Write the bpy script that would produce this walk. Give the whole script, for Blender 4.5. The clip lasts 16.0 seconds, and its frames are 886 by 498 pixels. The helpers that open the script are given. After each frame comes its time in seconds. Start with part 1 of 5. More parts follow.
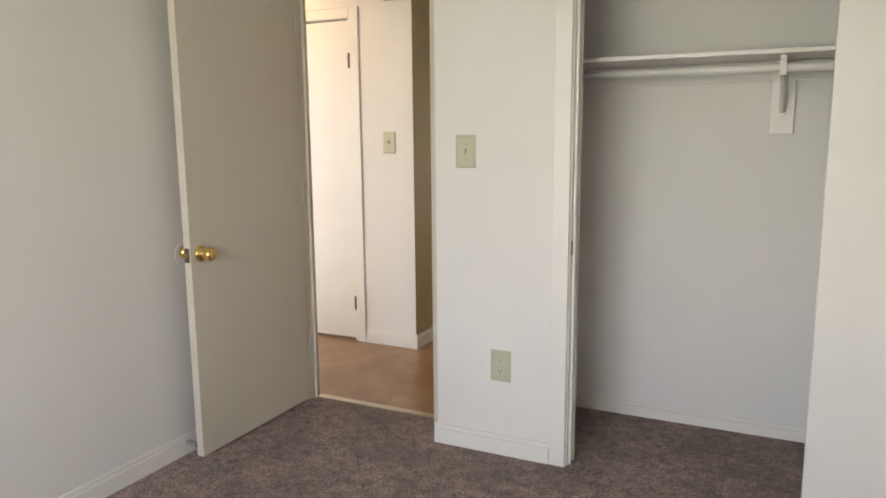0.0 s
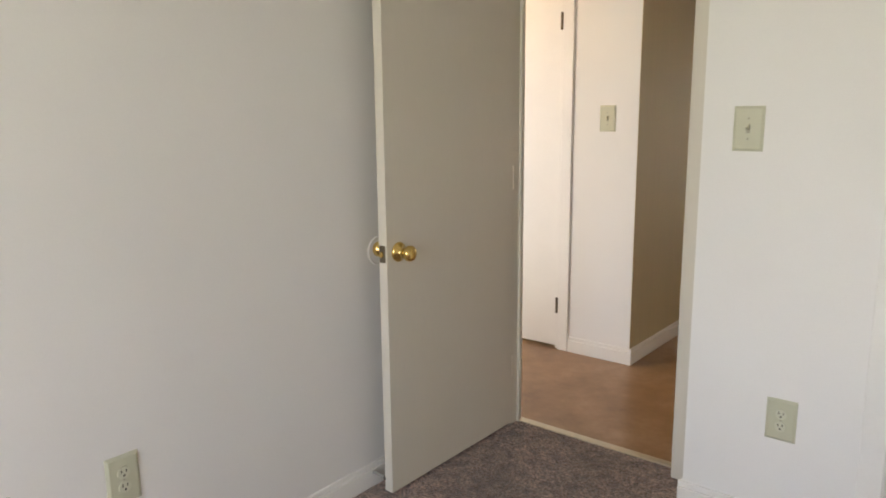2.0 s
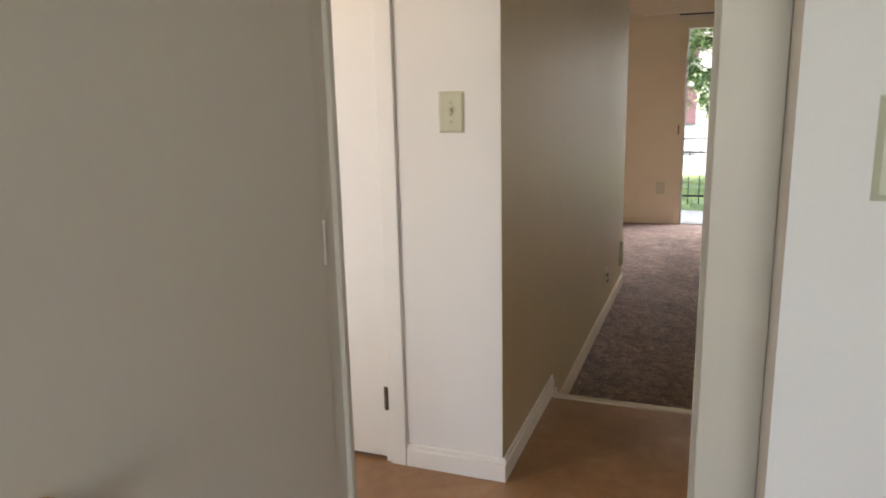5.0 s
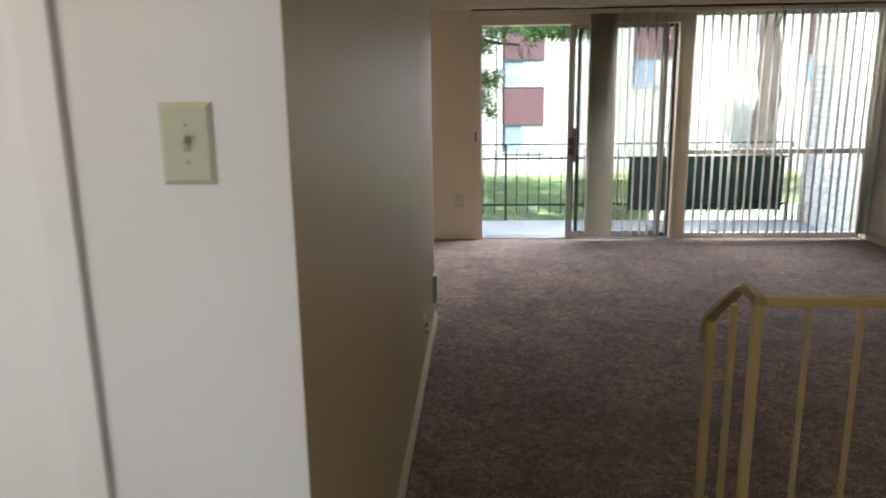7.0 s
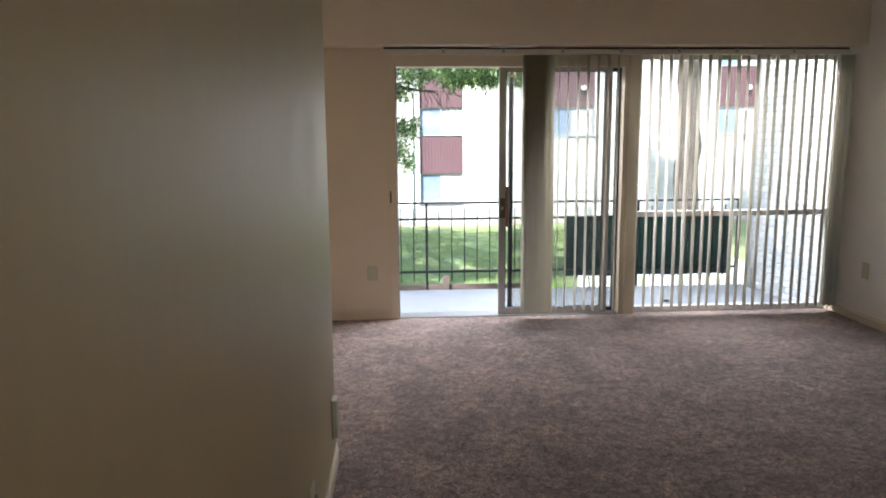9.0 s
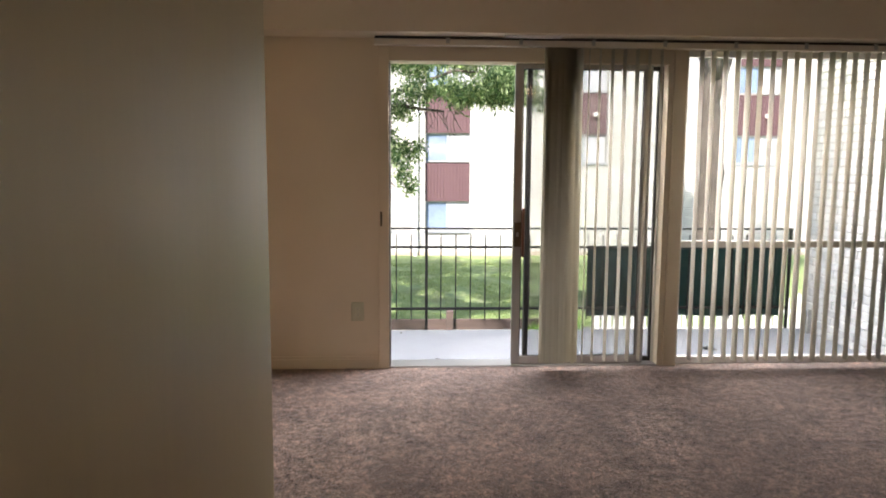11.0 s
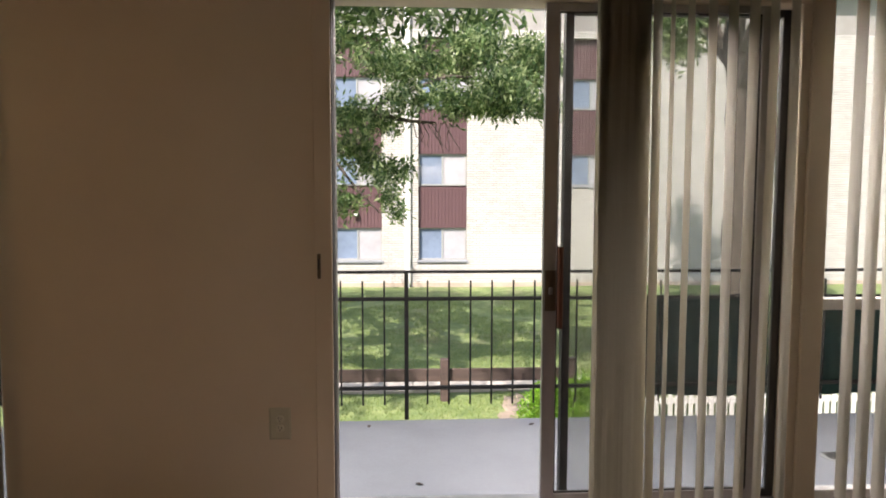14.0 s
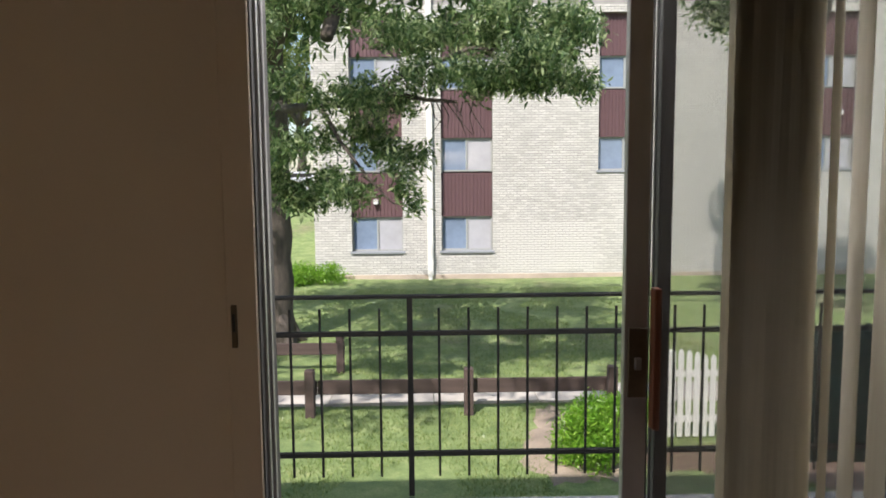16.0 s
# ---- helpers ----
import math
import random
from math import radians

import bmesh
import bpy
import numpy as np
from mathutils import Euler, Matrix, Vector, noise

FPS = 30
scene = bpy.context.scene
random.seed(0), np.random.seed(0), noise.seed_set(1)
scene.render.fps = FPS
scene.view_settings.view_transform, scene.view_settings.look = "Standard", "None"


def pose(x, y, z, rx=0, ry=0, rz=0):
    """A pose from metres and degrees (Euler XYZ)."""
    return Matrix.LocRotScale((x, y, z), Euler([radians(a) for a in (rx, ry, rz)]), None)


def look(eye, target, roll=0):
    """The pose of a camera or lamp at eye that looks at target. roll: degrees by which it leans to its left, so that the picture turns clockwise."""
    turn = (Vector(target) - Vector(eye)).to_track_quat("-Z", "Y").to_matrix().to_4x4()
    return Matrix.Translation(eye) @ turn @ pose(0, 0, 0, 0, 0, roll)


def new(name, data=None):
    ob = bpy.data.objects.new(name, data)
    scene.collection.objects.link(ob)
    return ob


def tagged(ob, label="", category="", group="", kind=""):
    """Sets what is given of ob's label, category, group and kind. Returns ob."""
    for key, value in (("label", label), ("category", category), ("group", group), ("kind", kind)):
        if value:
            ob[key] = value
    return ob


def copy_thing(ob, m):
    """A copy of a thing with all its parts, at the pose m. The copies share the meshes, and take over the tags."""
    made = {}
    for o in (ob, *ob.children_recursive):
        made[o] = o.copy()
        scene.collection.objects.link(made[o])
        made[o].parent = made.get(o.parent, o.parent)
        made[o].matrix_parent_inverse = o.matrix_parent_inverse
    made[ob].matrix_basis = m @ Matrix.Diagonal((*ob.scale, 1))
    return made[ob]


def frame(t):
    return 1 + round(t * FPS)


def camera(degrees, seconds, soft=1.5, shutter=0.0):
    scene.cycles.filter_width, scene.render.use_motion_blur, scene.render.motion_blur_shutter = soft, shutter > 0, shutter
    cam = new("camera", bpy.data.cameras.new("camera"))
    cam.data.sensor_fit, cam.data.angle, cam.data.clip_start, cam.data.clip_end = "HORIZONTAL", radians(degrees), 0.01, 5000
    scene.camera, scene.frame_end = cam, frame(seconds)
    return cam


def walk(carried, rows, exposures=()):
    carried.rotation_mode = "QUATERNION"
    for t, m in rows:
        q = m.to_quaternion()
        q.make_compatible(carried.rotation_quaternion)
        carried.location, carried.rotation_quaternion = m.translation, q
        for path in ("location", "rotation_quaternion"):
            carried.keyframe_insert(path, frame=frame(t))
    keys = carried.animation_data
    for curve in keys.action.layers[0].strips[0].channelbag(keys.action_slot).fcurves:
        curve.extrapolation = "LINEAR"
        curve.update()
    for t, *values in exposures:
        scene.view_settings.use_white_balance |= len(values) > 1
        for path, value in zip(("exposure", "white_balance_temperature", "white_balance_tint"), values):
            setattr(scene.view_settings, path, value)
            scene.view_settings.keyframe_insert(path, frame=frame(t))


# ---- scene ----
cam = camera(63.4, 16.0, soft=1.8, shutter=0.35)
PATH = [
    (0, (2.072, -3.86, 1.35), (1.208, -2.086, 1.027), -0.5),
    (0.5, (2.027, -3.807, 1.341), (1.11, -2.06, 1.011), -0.5),
    (1, (1.937, -3.683, 1.332), (0.795, -2.072, 1.015), 0.5),
    (1.5, (1.77, -3.557, 1.317), (0.517, -2.037, 0.97), 0.4),
    (2, (1.533, -3.438, 1.329), (0.292, -1.915, 0.953), -0.6),
    (2.5, (1.373, -3.269, 1.335), (0.185, -1.71, 0.939), -1.1),
    (3, (1.229, -3.055, 1.339), (0.092, -1.461, 0.929), -1.2),
    (3.5, (1.045, -2.853, 1.34), (0.007, -1.196, 0.915), -1.4),
    (4, (0.878, -2.645, 1.35), (-0.056, -0.926, 0.934), -1.7),
    (6.5, (0.377, -1.47, 1.357), (0.115, 0.46, 0.901), -0.4),
    (7, (0.309, -1.153, 1.37), (0.202, 0.795, 0.93), -0.8),
    (7.5, (0.309, -0.86, 1.381), (0.311, 1.099, 0.977), -0.9),
    (8, (0.359, -0.538, 1.407), (0.366, 1.428, 1.043), -0.8),
    (8.5, (0.344, -0.218, 1.423), (0.385, 1.752, 1.083), -1.0),
    (9, (0.326, 0.092, 1.403), (0.445, 2.063, 1.086), -0.4),
    (11.5, (0.449, 1.525, 1.206), (0.554, 3.515, 1.041), 0.5),
    (12, (0.475, 1.919, 1.165), (0.628, 3.911, 1.07), 0.4),
    (12.5, (0.508, 2.276, 1.171), (0.651, 4.269, 1.077), 0.7),
    (13, (0.494, 2.591, 1.168), (0.64, 4.583, 1.051), 0.6),
    (13.5, (0.5, 2.898, 1.173), (0.633, 4.888, 1.033), 0.6),
    (14, (0.589, 3.21, 1.19), (0.701, 5.2, 1.026), 0.1),
    (14.5, (0.607, 3.53, 1.191), (0.692, 5.52, 1.008), -0.0),
    (15, (0.617, 3.855, 1.218), (0.678, 5.845, 1.025), -0.3),
    (15.5, (0.687, 4.186, 1.221), (0.736, 6.175, 1.022), -0.3),
    (16, (0.703, 4.455, 1.227), (0.742, 6.444, 1.022), -0.5),
]
EXPOSURES = [(0, 2.52, 6850, 14), (2.5, 2.48, 6800, 14), (4.2, 2.38, 6700, 15), (6.3, 1.92, 6050, 11), (7.0, 1.82, 5950, 10), (8.0, 1.9, 5900, 10), (9.2, 1.9, 5950, 12), (11.3, 1.62, 6750, 16),
             (12.5, 1.44, 7000, 18), (14.0, 0.96, 6950, 18), (15.0, 0.66, 6800, 16), (16.0, 0.45, 6600, 14)]
walk(cam, [(t, look(e, g, r)) for t, e, g, r in PATH], EXPOSURES)

# ---- world, sun and large lights ----
SUN_EL, SUN_AZ = radians(50), math.atan2(-0.42, -0.80)   # the sun stands behind the house, a little to the west
world = bpy.data.worlds.new("sky")
scene.world = world
world.use_nodes = True
wn = world.node_tree
sky = wn.nodes.new("ShaderNodeTexSky")
sky.sky_type, sky.sun_disc = "NISHITA", False
sky.sun_elevation, sky.sun_rotation = SUN_EL, SUN_AZ
wn.links.new(sky.outputs[0], wn.nodes["Background"].inputs[0])
wn.nodes["Background"].inputs[1].default_value = 0.15

sun = bpy.data.lights.new("sun", "SUN")
sun.energy, sun.angle, sun.color = 5.0, radians(0.6), (1.0, 0.96, 0.90)
sun_dir = Vector((-0.42, -0.80, math.tan(SUN_EL) * math.hypot(0.42, 0.80)))
new("sun", sun).matrix_world = look((0, 0, 30), Vector((0, 0, 30)) - sun_dir)


def area(name, eye, target, w, h, power, color):
    la = bpy.data.lights.new(name, "AREA")
    la.shape, la.size, la.size_y, la.energy, la.color = "RECTANGLE", w, h, power, color
    ob = new(name, la)
    ob.matrix_world = look(eye, target)
    return ob


area("bedroom_window_light", (1.15, -5.34, 1.40), (0.45, 0, -0.2), 1.7, 1.2, 8.1, (0.93, 0.97, 1.0))
# two unseen lamps outside the openings, added to boost the sky's light indoors
area("balcony_sky_fill", (2.05, 6.84, 2.50), (1.75, 4.6, 1.35), 3.3, 0.6, 118, (1.0, 0.98, 0.955))
area("side_window_sky_fill", (-2.0, 6.80, 2.46), (-1.9, 4.6, 1.80), 1.9, 0.6, 42, (1.0, 0.98, 0.955))
area("next_room_daylight", (-1.15, -0.98, 1.00), (-1.0, 0, 0.9), 0.72, 1.8, 2.15, (0.94, 0.97, 1.0))
area("hall_ceiling_lamp_light", (-0.9, -0.5, 2.33), (-0.9, -0.45, 0), 0.22, 0.22, 0.75, (1.0, 0.68, 0.32))
area("entry_ceiling_lamp_light", (2.3, 0.15, 2.33), (2.3, 0.2, 0), 0.22, 0.22, 0.75, (1.0, 0.58, 0.19))
# unseen warm fill, added to lift the window wall
area("living_fill_light", (-1.5, 4.5, 2.33), (-1.5, 4.55, 0), 0.25, 0.25, 1.2, (1.0, 0.56, 0.20))

# ---- materials ----
MATS = {}


def nodes_of(name, color, rough=0.6, metal=0.0):
    m = bpy.data.materials.new(name)
    m.use_nodes = True
    MATS[name] = m
    b = m.node_tree.nodes["Principled BSDF"]
    b.inputs["Base Color"].default_value = (*color, 1)
    b.inputs["Roughness"].default_value = rough
    b.inputs["Metallic"].default_value = metal
    return m, m.node_tree, b


def coords(nt, scale=(1, 1, 1)):
    tc = nt.nodes.new("ShaderNodeTexCoord")
    mp = nt.nodes.new("ShaderNodeMapping")
    mp.inputs["Scale"].default_value = scale
    nt.links.new(tc.outputs["Object"], mp.inputs[0])
    return mp.outputs[0]


def noise_of(nt, vec, scale, detail=4.0, rough=0.55):
    n = nt.nodes.new("ShaderNodeTexNoise")
    n.inputs["Scale"].default_value, n.inputs["Detail"].default_value, n.inputs["Roughness"].default_value = scale, detail, rough
    nt.links.new(vec, n.inputs["Vector"])
    return n.outputs["Fac"]


def ramp_of(nt, fac, stops):
    r = nt.nodes.new("ShaderNodeValToRGB")
    for i, (p, c) in enumerate(stops):
        e = r.color_ramp.elements[i] if i < 2 else r.color_ramp.elements.new(p)
        e.position, e.color = p, (*c, 1)
    nt.links.new(fac, r.inputs[0])
    return r.outputs[0]


def mixed(nt, a, b, fac, mode="MIX"):
    x = nt.nodes.new("ShaderNodeMix")
    x.data_type, x.blend_type = "RGBA", mode
    if isinstance(fac, float):
        x.inputs[0].default_value = fac
    else:
        nt.links.new(fac, x.inputs[0])
    nt.links.new(a, x.inputs[6])
    nt.links.new(b, x.inputs[7])
    return x.outputs[2]


def bump_of(nt, b, height, strength, dist):
    n = nt.nodes.new("ShaderNodeBump")
    n.inputs["Strength"].default_value, n.inputs["Distance"].default_value = strength, dist
    nt.links.new(height, n.inputs["Height"])
    nt.links.new(n.outputs[0], b.inputs["Normal"])


def surface(name, color, rough=0.6, metal=0.0, vary=0.1, big=1.5, fine=60.0, bump=0.15, dist=0.002, stretch=(1, 1, 1), rvary=0.1, island=0.0, obj=0.0):
    """A painted, metal or stone surface: patches at one scale, grain at another, relief and uneven gloss."""
    m, nt, b = nodes_of(name, color, rough, metal)
    v = coords(nt, stretch)
    n1, n2 = noise_of(nt, v, big, 5), noise_of(nt, v, fine, 3)
    lo, hi = [c * (1 - vary) for c in color], [min(1, c * (1 + vary)) for c in color]
    c1 = ramp_of(nt, n1, [(0.3, lo), (0.7, hi)])
    c2 = ramp_of(nt, n2, [(0.3, [1 - vary * 0.7] * 3), (0.7, (1, 1, 1))])
    col = mixed(nt, c1, c2, 1.0, "MULTIPLY")
    for amount, node, out in ((island, "ShaderNodeNewGeometry", "Random Per Island"), (obj, "ShaderNodeObjectInfo", "Random")):
        if amount:
            g = nt.nodes.new(node)
            c3 = ramp_of(nt, g.outputs[out], [(0.0, [1 - amount] * 3), (1.0, (1, 1, 1))])
            col = mixed(nt, col, c3, 1.0, "MULTIPLY")
    nt.links.new(col, b.inputs["Base Color"])
    mr = nt.nodes.new("ShaderNodeMapRange")
    mr.inputs[3].default_value, mr.inputs[4].default_value = max(0.02, rough - rvary), min(1, rough + rvary)
    nt.links.new(n1, mr.inputs[0])
    nt.links.new(mr.outputs[0], b.inputs["Roughness"])
    bump_of(nt, b, n2, bump, dist)
    return m


def carpet_material():
    m, nt, b = nodes_of("carpet", (0.2, 0.15, 0.13), 0.95)
    v = coords(nt)
    tuft, mid, wide = noise_of(nt, v, 100, 3, 0.75), noise_of(nt, v, 19, 5, 0.75), noise_of(nt, v, 3.4, 5, 0.7)
    c = ramp_of(nt, tuft, [(0.39, (0.098, 0.056, 0.042)), (0.5, (0.40, 0.268, 0.212)), (0.61, (0.84, 0.62, 0.52))])
    c2 = ramp_of(nt, mid, [(0.38, (0.40, 0.37, 0.35)), (0.58, (1.14, 1.14, 1.14))])
    c3 = ramp_of(nt, wide, [(0.38, (0.58, 0.54, 0.53)), (0.50, (0.86, 0.82, 0.81)), (0.60, (1.08, 1.05, 1.04))])
    col = mixed(nt, mixed(nt, c, c2, 1.0, "MULTIPLY"), c3, 1.0, "MULTIPLY")
    nt.links.new(col, b.inputs["Base Color"])
    h = nt.nodes.new("ShaderNodeMath")
    h.operation = "ADD"
    nt.links.new(tuft, h.inputs[0])
    nt.links.new(mid, h.inputs[1])
    bump_of(nt, b, h.outputs[0], 1.0, 0.03)
    b.inputs["Sheen Weight"].default_value = 0.55
    b.inputs["Sheen Roughness"].default_value = 0.5
    b.inputs["Sheen Tint"].default_value = (1.0, 0.98, 0.97, 1)
    b.inputs["Specular IOR Level"].default_value = 0.1
    return m


def vinyl_material():
    m, nt, b = nodes_of("vinyl", (0.25, 0.15, 0.09), 0.35)
    v = coords(nt)
    big, mid = noise_of(nt, v, 3.2, 6, 0.65), noise_of(nt, v, 17, 6, 0.7)
    c = ramp_of(nt, big, [(0.30, (0.23, 0.125, 0.058)), (0.52, (0.34, 0.195, 0.098)), (0.75, (0.46, 0.30, 0.18))])
    c2 = ramp_of(nt, mid, [(0.28, (0.80, 0.76, 0.72)), (0.70, (1.0, 1.0, 1.0))])
    nt.links.new(mixed(nt, c, c2, 1.0, "MULTIPLY"), b.inputs["Base Color"])
    r = nt.nodes.new("ShaderNodeMapRange")
    r.inputs[3].default_value, r.inputs[4].default_value = 0.24, 0.36
    nt.links.new(mid, r.inputs[0])
    nt.links.new(r.outputs[0], b.inputs["Roughness"])
    bump_of(nt, b, mid, 0.12, 0.002)
    return m


def slat_material():
    m, nt, b = nodes_of("blind_vinyl", (0.70, 0.66, 0.56), 0.45)
    v = coords(nt, (60, 60, 1))
    n = noise_of(nt, v, 2.0, 3)
    nt.links.new(ramp_of(nt, n, [(0.3, (0.30, 0.26, 0.175)), (0.7, (0.39, 0.345, 0.245))]), b.inputs["Base Color"])
    t = nt.nodes.new("ShaderNodeBsdfTranslucent")
    t.inputs[0].default_value = (0.82, 0.80, 0.72, 1)
    x = nt.nodes.new("ShaderNodeMixShader")
    x.inputs[0].default_value = 0.37
    nt.links.new(b.outputs[0], x.inputs[1])
    nt.links.new(t.outputs[0], x.inputs[2])
    nt.links.new(x.outputs[0], nt.nodes["Material Output"].inputs[0])
    return m


def glass_material():
    m, nt, b = nodes_of("glass", (0.97, 0.985, 0.98), 0.0)
    b.inputs["Transmission Weight"].default_value = 1.0
    b.inputs["IOR"].default_value = 1.45
    b.inputs["Roughness"].default_value = 0.0
    t = nt.nodes.new("ShaderNodeBsdfTransparent")
    t.inputs[0].default_value = (0.935, 0.94, 0.935, 1)
    gl = nt.nodes.new("ShaderNodeBsdfGlossy")
    gl.inputs["Roughness"].default_value = 0.03
    fr = nt.nodes.new("ShaderNodeFresnel")
    fr.inputs[0].default_value = 1.4
    x = nt.nodes.new("ShaderNodeMixShader")
    nt.links.new(fr.outputs[0], x.inputs[0])
    nt.links.new(t.outputs[0], x.inputs[1])
    nt.links.new(gl.outputs[0], x.inputs[2])
    nt.links.new(x.outputs[0], nt.nodes["Material Output"].inputs[0])
    return m


def screen_material():
    m, nt, b = nodes_of("insect_screen", (0.24, 0.24, 0.22), 0.8)
    t = nt.nodes.new("ShaderNodeBsdfTransparent")
    x = nt.nodes.new("ShaderNodeMixShader")
    x.inputs[0].default_value = 0.24
    nt.links.new(t.outputs[0], x.inputs[1])
    nt.links.new(b.outputs[0], x.inputs[2])
    nt.links.new(x.outputs[0], nt.nodes["Material Output"].inputs[0])
    return m


def leaf_material(name, c_lo, c_mid, c_hi):
    m, nt, b = nodes_of(name, c_mid, 0.32)
    g = nt.nodes.new("ShaderNodeNewGeometry")
    col = ramp_of(nt, g.outputs["Random Per Island"], [(0.0, c_lo), (0.55, c_mid), (1.0, c_hi)])
    nt.links.new(col, b.inputs["Base Color"])
    t = nt.nodes.new("ShaderNodeBsdfTranslucent")
    nt.links.new(col, t.inputs[0])
    x = nt.nodes.new("ShaderNodeMixShader")
    x.inputs[0].default_value = 0.5
    nt.links.new(b.outputs[0], x.inputs[1])
    nt.links.new(t.outputs[0], x.inputs[2])
    nt.links.new(x.outputs[0], nt.nodes["Material Output"].inputs[0])
    return m


def lawn_material():
    m, nt, b = nodes_of("lawn", (0.09, 0.16, 0.04), 0.9)
    v = coords(nt)
    wide, mid, fine = noise_of(nt, v, 0.35, 5, 0.6), noise_of(nt, v, 3.0, 5, 0.65), noise_of(nt, v, 40, 3, 0.7)
    c = ramp_of(nt, mid, [(0.3, (0.16, 0.24, 0.08)), (0.55, (0.28, 0.37, 0.135)), (0.75, (0.42, 0.45, 0.21))])
    soil = ramp_of(nt, fine, [(0.3, (0.20, 0.15, 0.10)), (0.7, (0.36, 0.29, 0.21))])
    bare = ramp_of(nt, wide, [(0.55, (0, 0, 0)), (0.68, (0.60, 0.60, 0.60))])
    c2 = ramp_of(nt, fine, [(0.3, (0.62, 0.62, 0.6)), (0.7, (1, 1, 1))])
    col = mixed(nt, mixed(nt, c, soil, bare), c2, 1.0, "MULTIPLY")
    nt.links.new(col, b.inputs["Base Color"])
    bump_of(nt, b, fine, 0.8, 0.04)
    return m


carpet, vinyl, slat_vinyl, glass, lawn_green = carpet_material(), vinyl_material(), slat_material(), glass_material(), lawn_material()
screen_mesh = screen_material()
# long hall wall: its dimness is put into a dark tan base
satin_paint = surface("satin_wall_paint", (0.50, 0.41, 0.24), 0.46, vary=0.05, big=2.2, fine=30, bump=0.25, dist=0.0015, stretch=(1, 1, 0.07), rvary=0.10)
wall_paint = surface("wall_paint", (0.78, 0.755, 0.72), 0.62, vary=0.03, big=1.1, fine=240, bump=0.10, dist=0.0012)
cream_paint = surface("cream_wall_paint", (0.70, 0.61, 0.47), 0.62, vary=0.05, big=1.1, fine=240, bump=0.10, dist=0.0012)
ceiling_paint = surface("ceiling_paint", (0.78, 0.76, 0.72), 0.9, vary=0.03, big=1.0, fine=160, bump=0.35, dist=0.003)
trim_paint = surface("trim_paint", (0.80, 0.775, 0.73), 0.38, vary=0.03, big=3, fine=90, bump=0.06, dist=0.001)
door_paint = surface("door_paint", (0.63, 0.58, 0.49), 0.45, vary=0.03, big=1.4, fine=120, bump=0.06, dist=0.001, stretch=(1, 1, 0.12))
almond = surface("almond_plastic", (0.52, 0.51, 0.375), 0.33, vary=0.03, big=20, fine=200, bump=0.03)
almond_dark = surface("almond_edge", (0.36, 0.34, 0.25), 0.4, vary=0.03, big=20, fine=200, bump=0.03)
socket_white = surface("socket_white", (0.58, 0.57, 0.44), 0.35, vary=0.02, big=20, fine=200, bump=0.02)
slot_dark = surface("slot_dark", (0.03, 0.028, 0.025), 0.6, vary=0.1, big=30, fine=100, bump=0.02)
brass = surface("brass", (0.80, 0.57, 0.20), 0.09, 1.0, vary=0.05, big=8, fine=60, bump=0.03, rvary=0.05)
hinge_metal = surface("aged_hinge", (0.16, 0.13, 0.09), 0.45, 0.8, vary=0.15, big=20, fine=90, bump=0.05)
aluminium = surface("mill_aluminium", (0.48, 0.47, 0.46), 0.38, 0.85, vary=0.08, big=3, fine=120, bump=0.04, stretch=(6, 6, 1))
dark_seal = surface("dark_seal", (0.035, 0.032, 0.03), 0.55, vary=0.12, big=8, fine=60, bump=0.05)
rail_paint = surface("cream_rail_paint", (0.70, 0.58, 0.29), 0.35, vary=0.06, big=6, fine=70, bump=0.10)
rail_cap = surface("rail_cap_vinyl", (0.62, 0.50, 0.25), 0.25, vary=0.08, big=8, fine=70, bump=0.08)
strip_metal = surface("pale_metal_strip", (0.62, 0.55, 0.42), 0.35, 0.6, vary=0.1, big=12, fine=80, bump=0.08)
black_iron = surface("black_iron", (0.010, 0.010, 0.010), 0.75, 0.0, vary=0.2, big=8, fine=80, bump=0.1)
canvas = surface("green_canvas", (0.040, 0.125, 0.112), 0.8, vary=0.10, big=3, fine=300, bump=0.2, stretch=(1, 1, 0.3))
concrete = surface("balcony_concrete", (0.275, 0.29, 0.315), 0.85, vary=0.09, big=2.2, fine=70, bump=0.35, dist=0.004)
path_concrete = surface("path_concrete", (0.50, 0.46, 0.41), 0.9, vary=0.10, big=2.0, fine=50, bump=0.3, dist=0.006, obj=0.1)
fence_wood = surface("stained_fence_wood", (0.085, 0.058, 0.050), 0.85, vary=0.25, big=2.5, fine=30, bump=0.5, dist=0.006, stretch=(0.3, 4, 4))
pale_brick = surface("pale_painted_brick", (0.64, 0.62, 0.585), 0.85, vary=0.08, big=0.5, fine=40, bump=0.4, dist=0.004, island=0.20)
side_brick = surface("white_painted_brick", (0.80, 0.80, 0.79), 0.8, vary=0.06, big=6, fine=60, bump=0.4, dist=0.004, obj=0.15)
pale_mortar = surface("pale_mortar", (0.50, 0.49, 0.48), 0.95, vary=0.1, big=3, fine=60, bump=0.4, dist=0.004)
mortar = surface("mortar", (0.33, 0.315, 0.30), 0.95, vary=0.1, big=3, fine=60, bump=0.4, dist=0.004)
tan_footing = surface("tan_footing", (0.47, 0.385, 0.315), 0.9, vary=0.22, big=0.9, fine=25, bump=0.4, dist=0.006)
maroon = surface("maroon_ribbed_panel", (0.115, 0.060, 0.066), 0.6, vary=0.10, big=1.2, fine=30, bump=0.1)
# far left-hand panes: the sky's reflection is put into the blue colour
pane_far = surface("sky_tinted_pane", (0.20, 0.26, 0.36), 0.08, vary=0.18, big=0.8, fine=6, bump=0.0, rvary=0.02)
